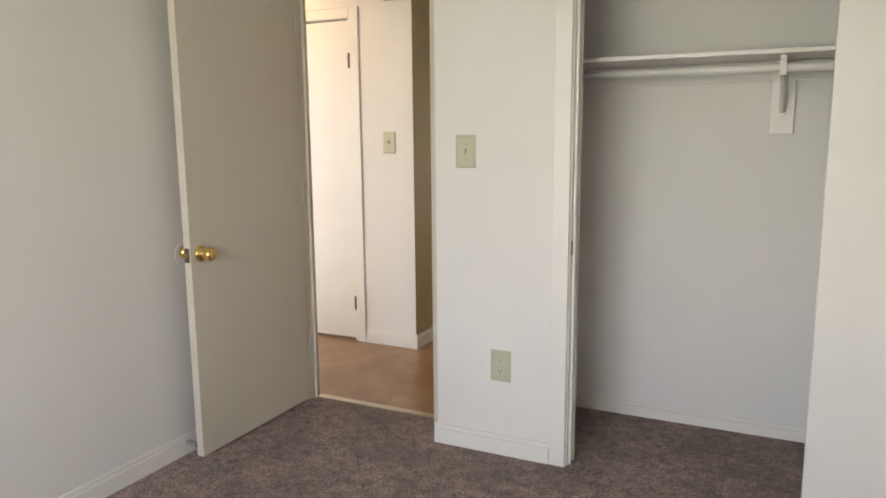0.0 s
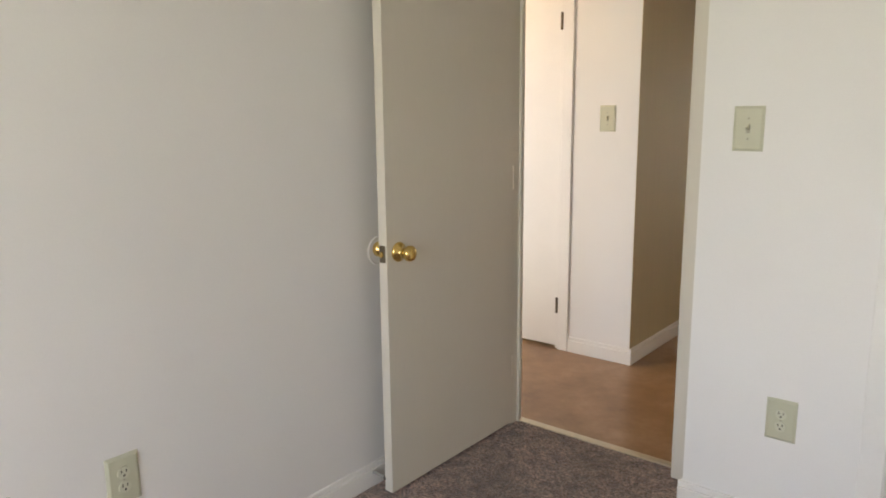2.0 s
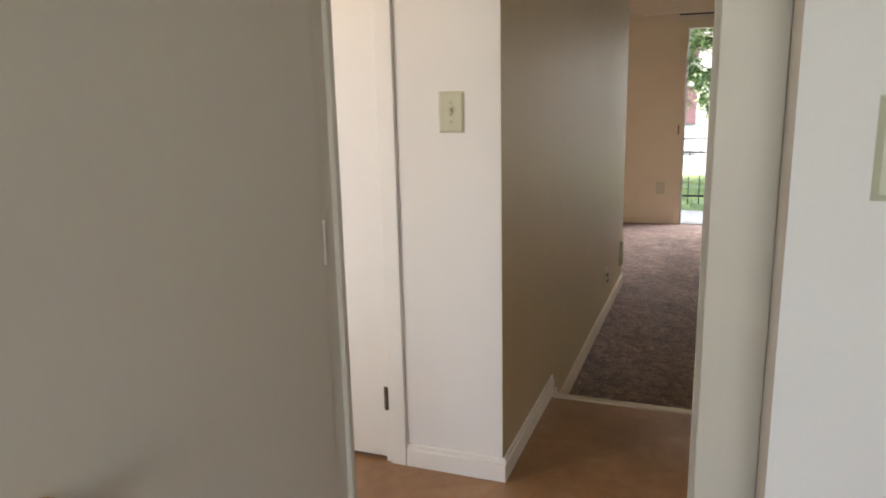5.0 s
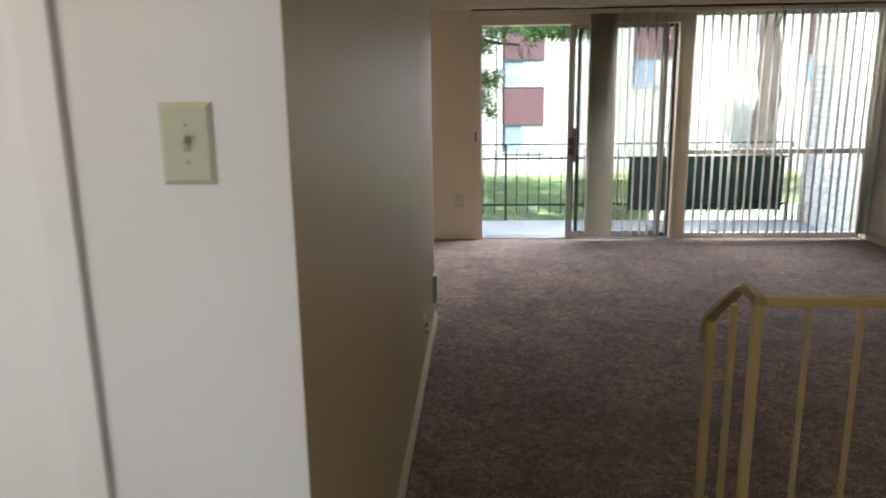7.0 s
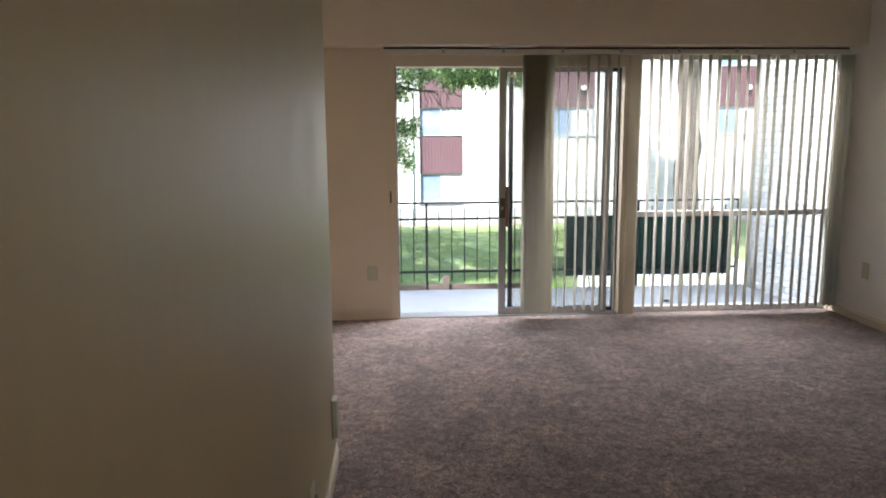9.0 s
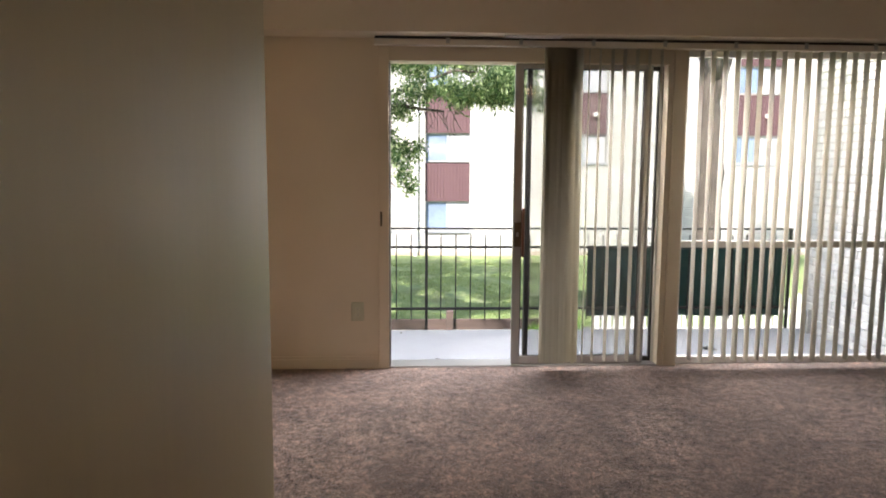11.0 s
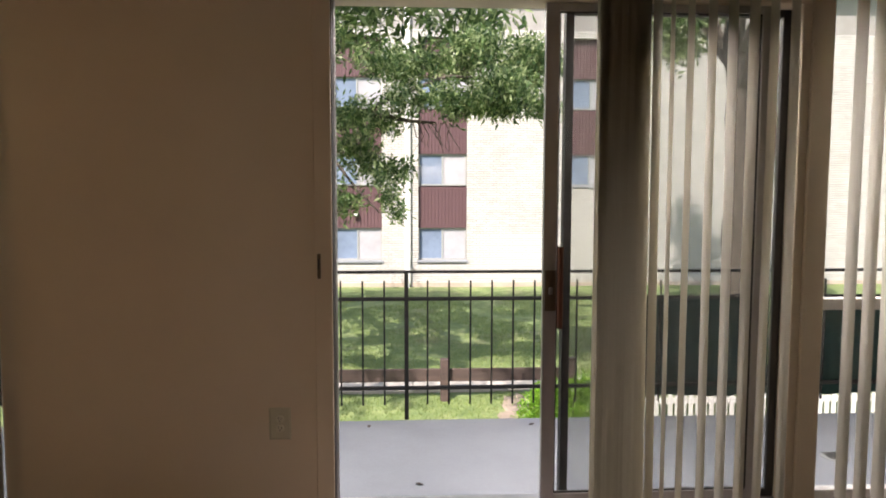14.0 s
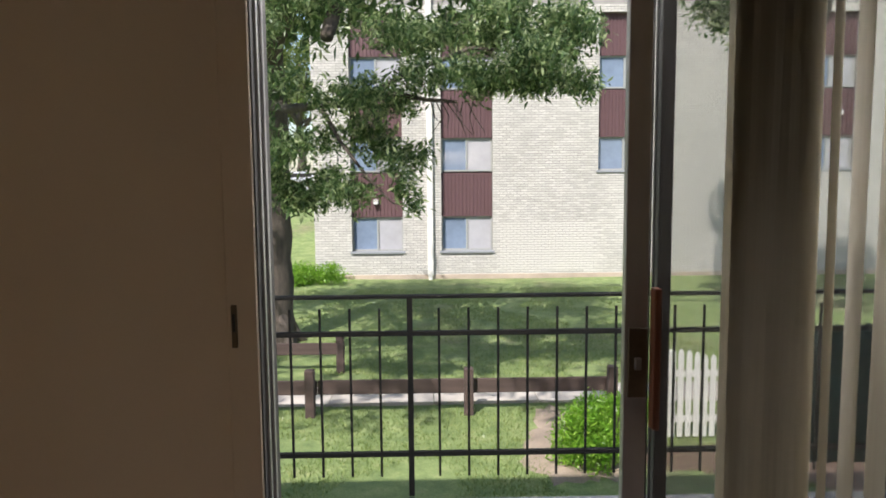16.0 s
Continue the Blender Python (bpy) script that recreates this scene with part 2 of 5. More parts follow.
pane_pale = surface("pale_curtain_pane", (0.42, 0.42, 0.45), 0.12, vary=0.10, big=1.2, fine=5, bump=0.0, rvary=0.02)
white_metal = surface("white_painted_metal", (0.74, 0.73, 0.70), 0.45, vary=0.05, big=2, fine=40, bump=0.05)
grey_metal = surface("grey_painted_metal", (0.34, 0.35, 0.34), 0.5, vary=0.06, big=2, fine=40, bump=0.05)
bark = surface("bark", (0.115, 0.095, 0.078), 0.95, vary=0.35, big=3, fine=22, bump=0.9, dist=0.03, stretch=(3, 3, 0.6))
asphalt = surface("asphalt", (0.075, 0.075, 0.08), 0.9, vary=0.15, big=0.5, fine=30, bump=0.3)
roof_shingle = surface("roof_shingle", (0.10, 0.09, 0.085), 0.95, vary=0.2, big=2, fine=20, bump=0.4)
car_paint = surface("silver_car_paint", (0.62, 0.63, 0.65), 0.25, 0.3, vary=0.03, big=2, fine=60, bump=0.0)
tyre_rubber = surface("tyre_rubber", (0.02, 0.02, 0.02), 0.85, vary=0.1, big=8, fine=60, bump=0.1)
wood_pull = surface("red_brown_wood", (0.17, 0.055, 0.025), 0.4, vary=0.2, big=12, fine=80, bump=0.1, stretch=(4, 4, 0.6))
sandy_soil = surface("sandy_soil", (0.33, 0.265, 0.205), 0.95, vary=0.22, big=2.5, fine=35, bump=0.8, dist=0.02)
mulch = surface("mulch", (0.17, 0.11, 0.08), 0.95, vary=0.3, big=6, fine=45, bump=0.9, dist=0.03)
oak_leaf = leaf_material("oak_leaves", (0.045, 0.095, 0.035), (0.15, 0.24, 0.085), (0.44, 0.52, 0.27))
bush_leaf = leaf_material("bush_leaves", (0.10, 0.24, 0.02), (0.19, 0.40, 0.035), (0.34, 0.54, 0.08))
far_leaf = leaf_material("far_leaves", (0.08, 0.13, 0.03), (0.17, 0.24, 0.06), (0.34, 0.40, 0.13))
grass_leaf = leaf_material("grass_blades", (0.13, 0.20, 0.05), (0.23, 0.32, 0.095), (0.40, 0.44, 0.18))

lamp_glass, lg_nt, lg_b = nodes_of("frosted_lamp_glass", (0.9, 0.85, 0.75), 0.5)
lg_b.inputs["Emission Color"].default_value = (1.0, 0.72, 0.40, 1)
lg_b.inputs["Emission Strength"].default_value = 1.5

# ---- builders ----


def mesh_from(name, bm, material, smooth=False):
    me = bpy.data.meshes.new(name)
    bm.to_mesh(me)
    bm.free()
    if material:
        me.materials.append(material)
    if smooth:
        for p in me.polygons:
            p.use_smooth = True
    return me


def part(name, bm, material, parent=None, label="", smooth=False):
    ob = new(name, mesh_from(name, bm, material, smooth))
    if parent:
        ob.parent = parent
    return tagged(ob, label=label)


def thing(name, label, category, group="", at=(0, 0, 0)):
    ob = new(name)
    ob.location = at
    ob.empty_display_size = 0.05
    return tagged(ob, label=label, category=category, group=group)


def boxes(*spans, bevel=0.0, seg=1):
    """One bmesh of boxes given as x0, x1, y0, y1, z0, z1, with eased edges."""
    bm = bmesh.new()
    for x0, x1, y0, y1, z0, z1 in spans:
        bmesh.ops.create_cube(bm, size=1, matrix=Matrix.Translation(((x0 + x1) / 2, (y0 + y1) / 2, (z0 + z1) / 2)) @ Matrix.Diagonal((x1 - x0, y1 - y0, z1 - z0, 1)))
    if bevel:
        bmesh.ops.bevel(bm, geom=bm.edges[:], offset=bevel, segments=seg, affect="EDGES", profile=0.6)
    return bm


def rod(a, b, r, r2=None, n=12):
    a, b = Vector(a), Vector(b)
    bm = bmesh.new()
    m = Matrix.Translation((a + b) / 2) @ (b - a).to_track_quat("Z", "Y").to_matrix().to_4x4()
    bmesh.ops.create_cone(bm, cap_ends=True, segments=n, radius1=r, radius2=r if r2 is None else r2, depth=(b - a).length, matrix=m)
    return bm


def merged(*bms):
    out = bms[0]
    for b in bms[1:]:
        me = bpy.data.meshes.new("join")
        b.to_mesh(me)
        b.free()
        out.from_mesh(me)
        bpy.data.meshes.remove(me)
    return out


def lathe(profile, m=Matrix(), n=24):
    """A turned shape from (radius, height) pairs about z."""
    bm = bmesh.new()
    rings = []
    for r, h in profile:
        rings.append([bm.verts.new(m @ Vector((r * math.cos(2 * math.pi * i / n), r * math.sin(2 * math.pi * i / n), h))) for i in range(n)])
    for a, b in zip(rings, rings[1:]):
        for i in range(n):
            bm.faces.new((a[i], a[(i + 1) % n], b[(i + 1) % n], b[i]))
    bm.faces.new(rings[0][::-1])
    bm.faces.new(rings[-1])
    return bm


def tube(points, radii, n=8, wob=0.0, rnd=None):
    """A tapered tube along a line of points."""
    bm = bmesh.new()
    pts = [Vector(p) for p in points]
    rings = []
    q = last = None
    for i, p in enumerate(pts):
        d = (pts[min(i + 1, len(pts) - 1)] - pts[max(i - 1, 0)]).normalized()
        q = d.to_track_quat("Z", "Y") if q is None else last.rotation_difference(d) @ q
        last = d
        rings.append([bm.verts.new(p + q @ Vector((radii[i] * (1 + (rnd.uniform(-wob, wob) if rnd else 0)) * math.cos(2 * math.pi * k / n), radii[i] * (1 + (rnd.uniform(-wob, wob) if rnd else 0)) * math.sin(2 * math.pi * k / n), 0))) for k in range(n)])
    for a, b in zip(rings, rings[1:]):
        for k in range(n):
            bm.faces.new((a[k], a[(k + 1) % n], b[(k + 1) % n], b[k]))
    bm.faces.new(rings[0][::-1])
    bm.faces.new(rings[-1])
    return bm


def structure(name, spans, material, label="", bevel=0.0):
    ob = part(name, boxes(*spans, bevel=bevel), material)
    return tagged(ob, label=label, kind="structure")


def fast_mesh(name, verts, faces, material, parent=None):
    me = bpy.data.meshes.new(name)
    me.from_pydata(verts, [], faces)
    me.materials.append(material)
    ob = new(name, me)
    if parent:
        ob.parent = parent
    return ob


# ---- the plan ----
XW = -0.190       # bedroom west wall
YC = -1.182       # closet front
YD = -1.012       # door wall, bedroom side
YDH = -0.930      # door wall, hall side
ZL = -0.165       # living room floor
YS = 0.785        # edge of the step
YG = 6.10         # window wall
XE = 4.13         # living room east wall
ZC = 2.44         # ceiling
DOOR_L, DOOR_R = -0.075, 0.640

structure("floor_bedroom", [(-0.19, 3.55, -5.3, YD, -0.1, 0), (DOOR_L - 0.03, DOOR_R + 0.03, YD, -0.945, -0.1, 0), (0.80, 3.55, YD, -0.52, -0.1, 0)], carpet, "taupe cut-pile carpet, slightly mottled")
structure("floor_hall", [(-2.0, XE, -0.945, YS - 0.02, -0.1, -0.004)], vinyl, "brown mottled sheet vinyl floor with a dull gloss")
structure("floor_living_room", [(-4.3, XE, YS, YG + 0.12, ZL - 0.1, ZL)], carpet, "taupe cut-pile carpet, lighter by the window")
structure("step_riser", [(0, XE, YS - 0.02, YS, ZL - 0.05, -0.006)], trim_paint, "painted riser of a single low step")

structure("wall_bedroom_west", [(XW - 0.12, XW, -5.42, YD, 0, ZC)], wall_paint, "off-white painted wall")
structure("wall_bedroom_south", [(XW, 0.25, -5.42, -5.3, 0, ZC), (0.25, 3.55, -5.42, -5.3, 0, 0.7), (0.25, 3.55, -5.42, -5.3, 2.1, ZC), (2.05, 3.55, -5.42, -5.3, 0.7, 2.1)], wall_paint, "off-white painted wall with a wide window opening")
structure("wall_bedroom_east", [(3.55, 3.67, -5.42, -0.46, 0, ZC)], wall_paint, "off-white painted wall")
structure("wall_door_side", [(XW - 0.12, DOOR_L - 0.035, YD, YDH, 0, ZC), (DOOR_R + 0.035, 0.737, YD, YDH, 0, ZC), (DOOR_L - 0.035, DOOR_R + 0.035, YD, YDH, 2.065, ZC)], wall_paint, "off-white painted wall around a door opening")
structure("wall_closet_pier", [(0.737, 0.835, YC, YDH, 0, ZC), (0.79, 0.90, YDH, -0.46, 0, ZC), (0.835, 1.245, YC, YC + 0.115, 0, ZC)], wall_paint, "off-white painted pier between door and closet")
structure("wall_closet_front", [(1.245, 3.0, YC, YC + 0.115, 2.08, ZC), (3.0, 3.55, YC, YC + 0.115, 0, ZC)], wall_paint, "off-white painted wall over the closet opening")
structure("wall_closet_back", [(0.90, 3.55, -0.52, -0.46, 0, ZC)], wall_paint, "off-white painted closet wall")
structure("wall_hall_north", [(-2.0, -1.28, 0, 0.12, ZL, ZC), (-0.43, -0.002, 0, 0.12, ZL, ZC), (-1.28, -0.43, 0, 0.12, 2.04, ZC)], wall_paint, "off-white painted wall beside a closet door")
structure("wall_hall_closet_back", [(-1.40, -0.30, 0.50, 0.56, ZL, ZC)], wall_paint, "plain closet wall")
structure("wall_hall_west", [(-2.12, -2.0, YD, 0.12, 0, ZC)], wall_paint, "off-white painted wall")
structure("wall_hall_south", [(-2.0, -1.55, YD, YDH, 0, ZC), (-0.75, XW - 0.12, YD, YDH, 0, ZC), (-1.55, -0.75, YD, YDH, 2.05, ZC)], wall_paint, "off-white painted wall")
structure("wall_hall_east", [(XE, XE + 0.12, -0.46, YG + 0.2, ZL, ZC)], wall_paint, "off-white painted wall")
structure("wall_next_room", [(-2.0, XW - 0.12, -1.20, -1.12, 0, ZC), (-2.12, -2.0, -1.20, YD, 0, ZC)], wall_paint, "off-white wall of the next room")
structure("wall_entry", [(3.67, XE + 0.12, -0.58, -0.46, 0, ZC)], wall_paint, "off-white painted wall")
structure("wall_hall_long", [(-0.12, 0, 0.1205, 3.40, ZL, ZC), (-0.0018, 0, 0.0008, 0.1202, ZL, ZC)], satin_paint, "satin painted wall, dimness put into its tan base, with faint roller streaks")
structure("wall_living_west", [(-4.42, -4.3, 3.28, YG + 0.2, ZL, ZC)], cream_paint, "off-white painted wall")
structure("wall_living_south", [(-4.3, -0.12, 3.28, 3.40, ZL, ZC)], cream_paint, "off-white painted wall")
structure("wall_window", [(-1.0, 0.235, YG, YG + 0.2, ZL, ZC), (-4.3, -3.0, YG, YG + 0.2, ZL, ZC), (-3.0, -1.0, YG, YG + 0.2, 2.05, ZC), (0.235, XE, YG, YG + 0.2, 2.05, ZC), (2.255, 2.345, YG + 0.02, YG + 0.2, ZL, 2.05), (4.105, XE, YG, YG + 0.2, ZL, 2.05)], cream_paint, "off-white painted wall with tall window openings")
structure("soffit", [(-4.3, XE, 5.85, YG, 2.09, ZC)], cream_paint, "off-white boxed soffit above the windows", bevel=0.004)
structure("ceiling", [(-4.42, XE + 0.12, -5.42, YG + 0.2, ZC, ZC + 0.12)], ceiling_paint, "off-white ceiling")

# baseboards
BH = 0.088



def base_run(name, runs, label="white painted baseboard with a rounded top", paint=trim_paint):
    spans = []
    for x0, x1, y0, y1, z, side in runs:
        spans.append((x0, x1, y0, y1, z, z + BH - 0.02))
        t = 0.005
        spans.append((x0 + (t if side == "w" else 0), x1 - (t if side == "e" else 0), y0 + (t if side == "s" else 0), y1 - (t if side == "n" else 0), z + BH - 0.02, z + BH))
    ob = part(name, boxes(*spans, bevel=0.002), paint)
    return tagged(ob, label=label, kind="structure")


base_run("baseboard_bedroom", [(XW, XW + 0.013, -5.3, YD - 0.002, 0, "e"), (0.724, 1.245, YC - 0.016, YC, 0, "s"), (0.724, 0.737, YC, YD - 0.0185, 0, "w")])
base_run("baseboard_closet", [(0.901, 3.40, -0.533, -0.52, -0.02, "s")])
base_run("baseboard_hall", [(-0.366, 0.013, -0.013, 0, -0.004, "s"), (0, 0.013, 0, YS + 0.02, -0.004, "e")])
base_run("baseboard_step", [(0, 0.012, YS + 0.02, YS + 0.12, ZL + 0.06, "e")])
base_run("baseboard_living", [(0, 0.013, YS + 0.02, 3.413, ZL, "e"), (-0.12, 0.0, 3.40, 3.413, ZL, "n"), (-1.0, 0.235, YG - 0.012, YG, ZL, "s"), (XE - 0.013, XE, YS, YG, ZL, "w")], "off-white baseboard painted like the wall", cream_paint)

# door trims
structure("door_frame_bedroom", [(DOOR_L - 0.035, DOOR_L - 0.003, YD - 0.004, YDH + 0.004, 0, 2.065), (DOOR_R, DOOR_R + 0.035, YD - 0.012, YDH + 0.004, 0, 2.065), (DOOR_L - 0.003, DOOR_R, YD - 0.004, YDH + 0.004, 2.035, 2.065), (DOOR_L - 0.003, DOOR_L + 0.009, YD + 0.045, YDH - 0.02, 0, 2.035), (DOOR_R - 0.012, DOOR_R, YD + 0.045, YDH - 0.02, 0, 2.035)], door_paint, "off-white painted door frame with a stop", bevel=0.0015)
# the right strip is added over the wall corner, its darker colour standing for shade
structure("trim_bedroom_door", [(DOOR_L - 0.088, DOOR_L - 0.026, YD - 0.014, YD - 0.0045, 0, 2.12), (DOOR_L - 0.02, DOOR_R - 0.002, YD - 0.014, YD - 0.0045, 2.06, 2.12), (DOOR_R - 0.002, 0.7365, YD - 0.018, YD - 0.0125, 0, 2.12)], door_paint, "off-white painted door casing, with a right strip added as shade", bevel=0.002)
structure("threshold_strip", [(DOOR_L - 0.003, DOOR_R, -0.962, -0.925, -0.002, 0.006)], strip_metal, "pale metal carpet edging strip", bevel=0.002)
structure("step_nosing", [(0.0135, XE, YS - 0.034, YS + 0.006, -0.010, 0.003)], strip_metal, "pale metal nosing along the step edge", bevel=0.002)
structure("trim_closet", [(1.246, 1.312, YC - 0.014, YC, 0, 2.14), (1.312, 2.9, YC - 0.014, YC, 2.075, 2.14), (1.246, 1.318, YC + 0.001, YC + 0.118, 0, 2.079), (1.318, 1.330, YC + 0.02, YC + 0.034, 0, 2.079), (1.318, 1.330, YC + 0.062, YC + 0.076, 0, 2.079)], trim_paint, "off-white painted closet casing with door guide strips", bevel=0.002)
structure("trim_hall_door", [(-0.430, -0.367, -0.014, 0, -0.004, 2.105), (-1.345, -1.282, -0.014, 0, -0.004, 2.105), (-1.282, -0.430, -0.014, 0, 2.042, 2.105)], trim_paint, "white painted door casing", bevel=0.003)
structure("door_frame_hall", [(-0.452, -0.430, 0.0, 0.12, -0.004, 2.040), (-1.28, -1.262, 0.0, 0.12, -0.004, 2.040)], trim_paint, "white painted door frame", bevel=0.001)


# ---- bedroom things ----
def knob_at(parent, x, y, z, sx):
    m = Matrix.Translation((x, y, z)) @ Euler((0, radians(90 * sx), 0)).to_matrix().to_4x4()
    k = part("knob", lathe([(0.001, 0.0), (0.033, 0.0), (0.034, 0.004), (0.030, 0.009), (0.016, 0.014), (0.0125, 0.022), (0.0125, 0.030), (0.020, 0.036), (0.0265, 0.046), (0.027, 0.056), (0.023, 0.063), (0.012, 0.066), (0.001, 0.0665)], m, 32), brass, parent, "polished brass door knob", smooth=True)
    return k


def bedroom_door():
    d = thing("door_1", "open flat off-white bedroom door with a brass knob", "door", at=(DOOR_L, YD, 0))
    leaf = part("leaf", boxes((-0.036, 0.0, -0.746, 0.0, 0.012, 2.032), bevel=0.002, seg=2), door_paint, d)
    knob_at(d, 0.0, -0.690, 0.869, 1)
    knob_at(d, -0.036, -0.690, 0.869, -1)
    part("latch_plate", boxes((-0.031, -0.006, -0.7485, -0.7455, 0.838, 0.896), bevel=0.0008), hinge_metal, d, "worn brass latch plate")
    part("latch_bolt", boxes((-0.025, -0.012, -0.759, -0.748, 0.858, 0.876), bevel=0.002), brass, d)
    for z in (0.22, 1.02, 1.80):
        part("hinge", merged(rod((-0.003, 0.004, z), (-0.003, 0.004, z + 0.09), 0.006), boxes((-0.03, 0.0, 0.0, 0.002, z, z + 0.09))), door_paint, d, "painted-over butt hinge")
    return d


bedroom_door()

stop = thing("door_stop", "small metal spring door stop on the baseboard", "door stop", at=(XW + 0.013, -1.748, 0.055))
part("rod", rod((0, 0, 0), (0.06, 0, 0), 0.006, n=14), aluminium, stop)
part("tip", lathe([(0.001, 0), (0.010, 0), (0.011, 0.010), (0.008, 0.016), (0.001, 0.017)], Matrix.Translation((0.058, 0, 0)) @ Euler((0, radians(90), 0)).to_matrix().to_4x4(), 14), dark_seal, stop, "dark rubber tip")
bumper = thing("wall_bumper", "clear round door bumper stuck on the wall", "wall bumper", at=(XW, -1.68, 0.857))
part("disc", lathe([(0.001, 0), (0.052, 0), (0.052, 0.002), (0.048, 0.004), (0.044, 0.002), (0.001, 0.003)], Euler((0, radians(90), 0)).to_matrix().to_4x4(), 32), wall_paint, bumper, smooth=False)


def plate(kind, label, category, m, w=0.088, h=0.133, group=""):
    """A wall plate that faces -y in its own space; m places it on its wall."""
    p = thing({"switch": "light_switch", "outlet": "power_outlet", "phone": "phone_jack", "blank": "wall_plate"}[kind], label, category, group)
    bm = bmesh.new()
    t, e = 0.007, 0.008
    back = [bm.verts.new((x, 0, z)) for x, z in ((-w / 2, -h / 2), (w / 2, -h / 2), (w / 2, h / 2), (-w / 2, h / 2))]
    mid = [bm.verts.new((v.co.x, -0.002, v.co.z)) for v in back]
    front = [bm.verts.new((v.co.x * (1 - 2 * e / w), -t, v.co.z * (1 - 2 * e / h))) for v in back]
    for a, b in ((back, mid), (mid, front)):
        for i in range(4):
            bm.faces.new((a[i], a[(i + 1) % 4], b[(i + 1) % 4], b[i]))
    bm.faces.new(front)
    bm.normal_update()
    part("cover", bm, almond, p)
    if kind == "switch":
        part("toggle_slot", boxes((-0.006, 0.006, -t - 0.001, -t + 0.001, -0.013, 0.013), bevel=0.0005), almond_dark, p)
        bm = boxes((-0.0042, 0.0042, -0.020, 0, -0.006, 0.006), bevel=0.0012)
        bmesh.ops.rotate(bm, verts=bm.verts[:], cent=(0, 0, 0), matrix=Euler((radians(-22), 0, 0)).to_matrix())
        bmesh.ops.translate(bm, verts=bm.verts[:], vec=(0, -t + 0.004, 0.002))
        part("toggle", bm, almond, p)
        for z in (-0.030, 0.030):
            part("screw", lathe([(0.001, 0), (0.0034, 0), (0.003, 0.0014), (0.001, 0.0016)], Matrix.Translation((0, -t, z)) @ Euler((radians(90), 0, 0)).to_matrix().to_4x4(), 12), almond_dark, p)
    elif kind == "outlet":
        for z in (-0.0195, 0.0195):
            s = part("socket", lathe([(0.001, 0), (0.0165, 0), (0.016, 0.0022), (0.001, 0.0024)], Matrix.Translation((0, -t, z)) @ Euler((radians(90), 0, 0)).to_matrix().to_4x4(), 24), socket_white, p, "pale socket face with dark slots")
            part("slots", boxes((-0.0075, -0.0050, -t - 0.0034, -t - 0.002, z + 0.001, z + 0.009), (0.0050, 0.0075, -t - 0.0034, -t - 0.002, z + 0.001, z + 0.008), (-0.0025, 0.0025, -t - 0.0034, -t - 0.002, z - 0.009, z - 0.004)), slot_dark, s)
        part("screw", lathe([(0.001, 0), (0.003, 0), (0.001, 0.0014)], Matrix.Translation((0, -t, 0)) @ Euler((radians(90), 0, 0)).to_matrix().to_4x4(), 12), almond_dark, p)
    elif kind == "phone":
        part("jack", boxes((-0.006, 0.006, -t - 0.001, -t + 0.002, -0.008, 0.004), bevel=0.0005), slot_dark, p, "dark jack hole")
        for z in (-0.040, 0.040):
            part("screw", lathe([(0.001, 0), (0.0028, 0), (0.001, 0.0014)], Matrix.Translation((0, -t, z)) @ Euler((radians(90), 0, 0)).to_matrix().to_4x4(), 12), almond_dark, p)
    p.matrix_basis = m
    return p


def on(x, y, z, turn):
    return pose(x, y, z, 0, 0, turn)


plate("switch", "almond toggle light switch in an oversized plate, off", "light switch", on(0.875, YC, 1.270, 0), group="light switches")
plate("outlet", "almond duplex outlet in an oversized plate beside the closet", "power outlet", on(1.030, YC, 0.387, 0), group="power outlets")
plate("outlet", "almond duplex outlet low on the bedroom wall", "power outlet", on(XW, -2.640, 0.408, 90), group="power outlets")
plate("phone", "almond phone jack plate low on the bedroom wall", "phone jack", on(XW, -2.945, 0.408, 90))

# closet
shelf = thing("closet_shelf", "white painted closet shelf with a front lip", "shelf", at=(0.901, -0.52, 1.625))
part("board", boxes((0, 2.499, -0.345, 0, 0, 0.018), bevel=0.002), trim_paint, shelf)
part("cleat", boxes((0, 2.499, -0.018, -0.001, -0.082, -0.001), bevel=0.002), trim_paint, shelf)
part("cleat", boxes((0.0005, 0.018, -0.34, -0.02, -0.082, -0.001), bevel=0.002), trim_paint, shelf)
bar = thing("closet_rod", "white painted closet hanging rod", "closet rod", at=(0.901, -0.80, 1.577))
part("bar", rod((0, 0, 0), (2.499, 0, 0), 0.0165, n=20), white_metal, bar, smooth=True)
brk = thing("shelf_bracket", "white shelf and rod bracket on a backing board", "bracket", at=(2.016, -0.52, 1.45))
part("backing_board", boxes((-0.046, 0.046, -0.020, 0, -0.122, 0.094), bevel=0.002), trim_paint, brk)
part("arm", boxes((-0.012, 0.012, -0.31, -0.02, 0.155, 0.172), bevel=0.002), trim_paint, brk)
part("upright", boxes((-0.012, 0.012, -0.038, -0.0205, -0.05, 0.155), bevel=0.002), trim_paint, brk)
part("brace", tube([(0, -0.036, -0.03), (0, -0.12, 0.03), (0, -0.22, 0.085), (0, -0.285, 0.108)], [0.010] * 4, 8), trim_paint, brk)
part("rod_hook", boxes((-0.012, 0.012, -0.302, -0.292, 0.10, 0.156), (-0.012, 0.012, -0.302, -0.262, 0.098, 0.108), bevel=0.001), trim_paint, brk)
cdoor = thing("closet_door", "white flat sliding closet door pushed to one side", "closet door", at=(2.172, YC + 0.05, 0))
part("panel", boxes((0, 0.90, -0.016, 0.016, 0.014, 2.07), bevel=0.002), trim_paint, cdoor)
part("floor_guide", boxes((-0.004, 0.03, -0.02, 0.02, 0, 0.013), bevel=0.001), slot_dark, cdoor, "dark plastic floor guide")
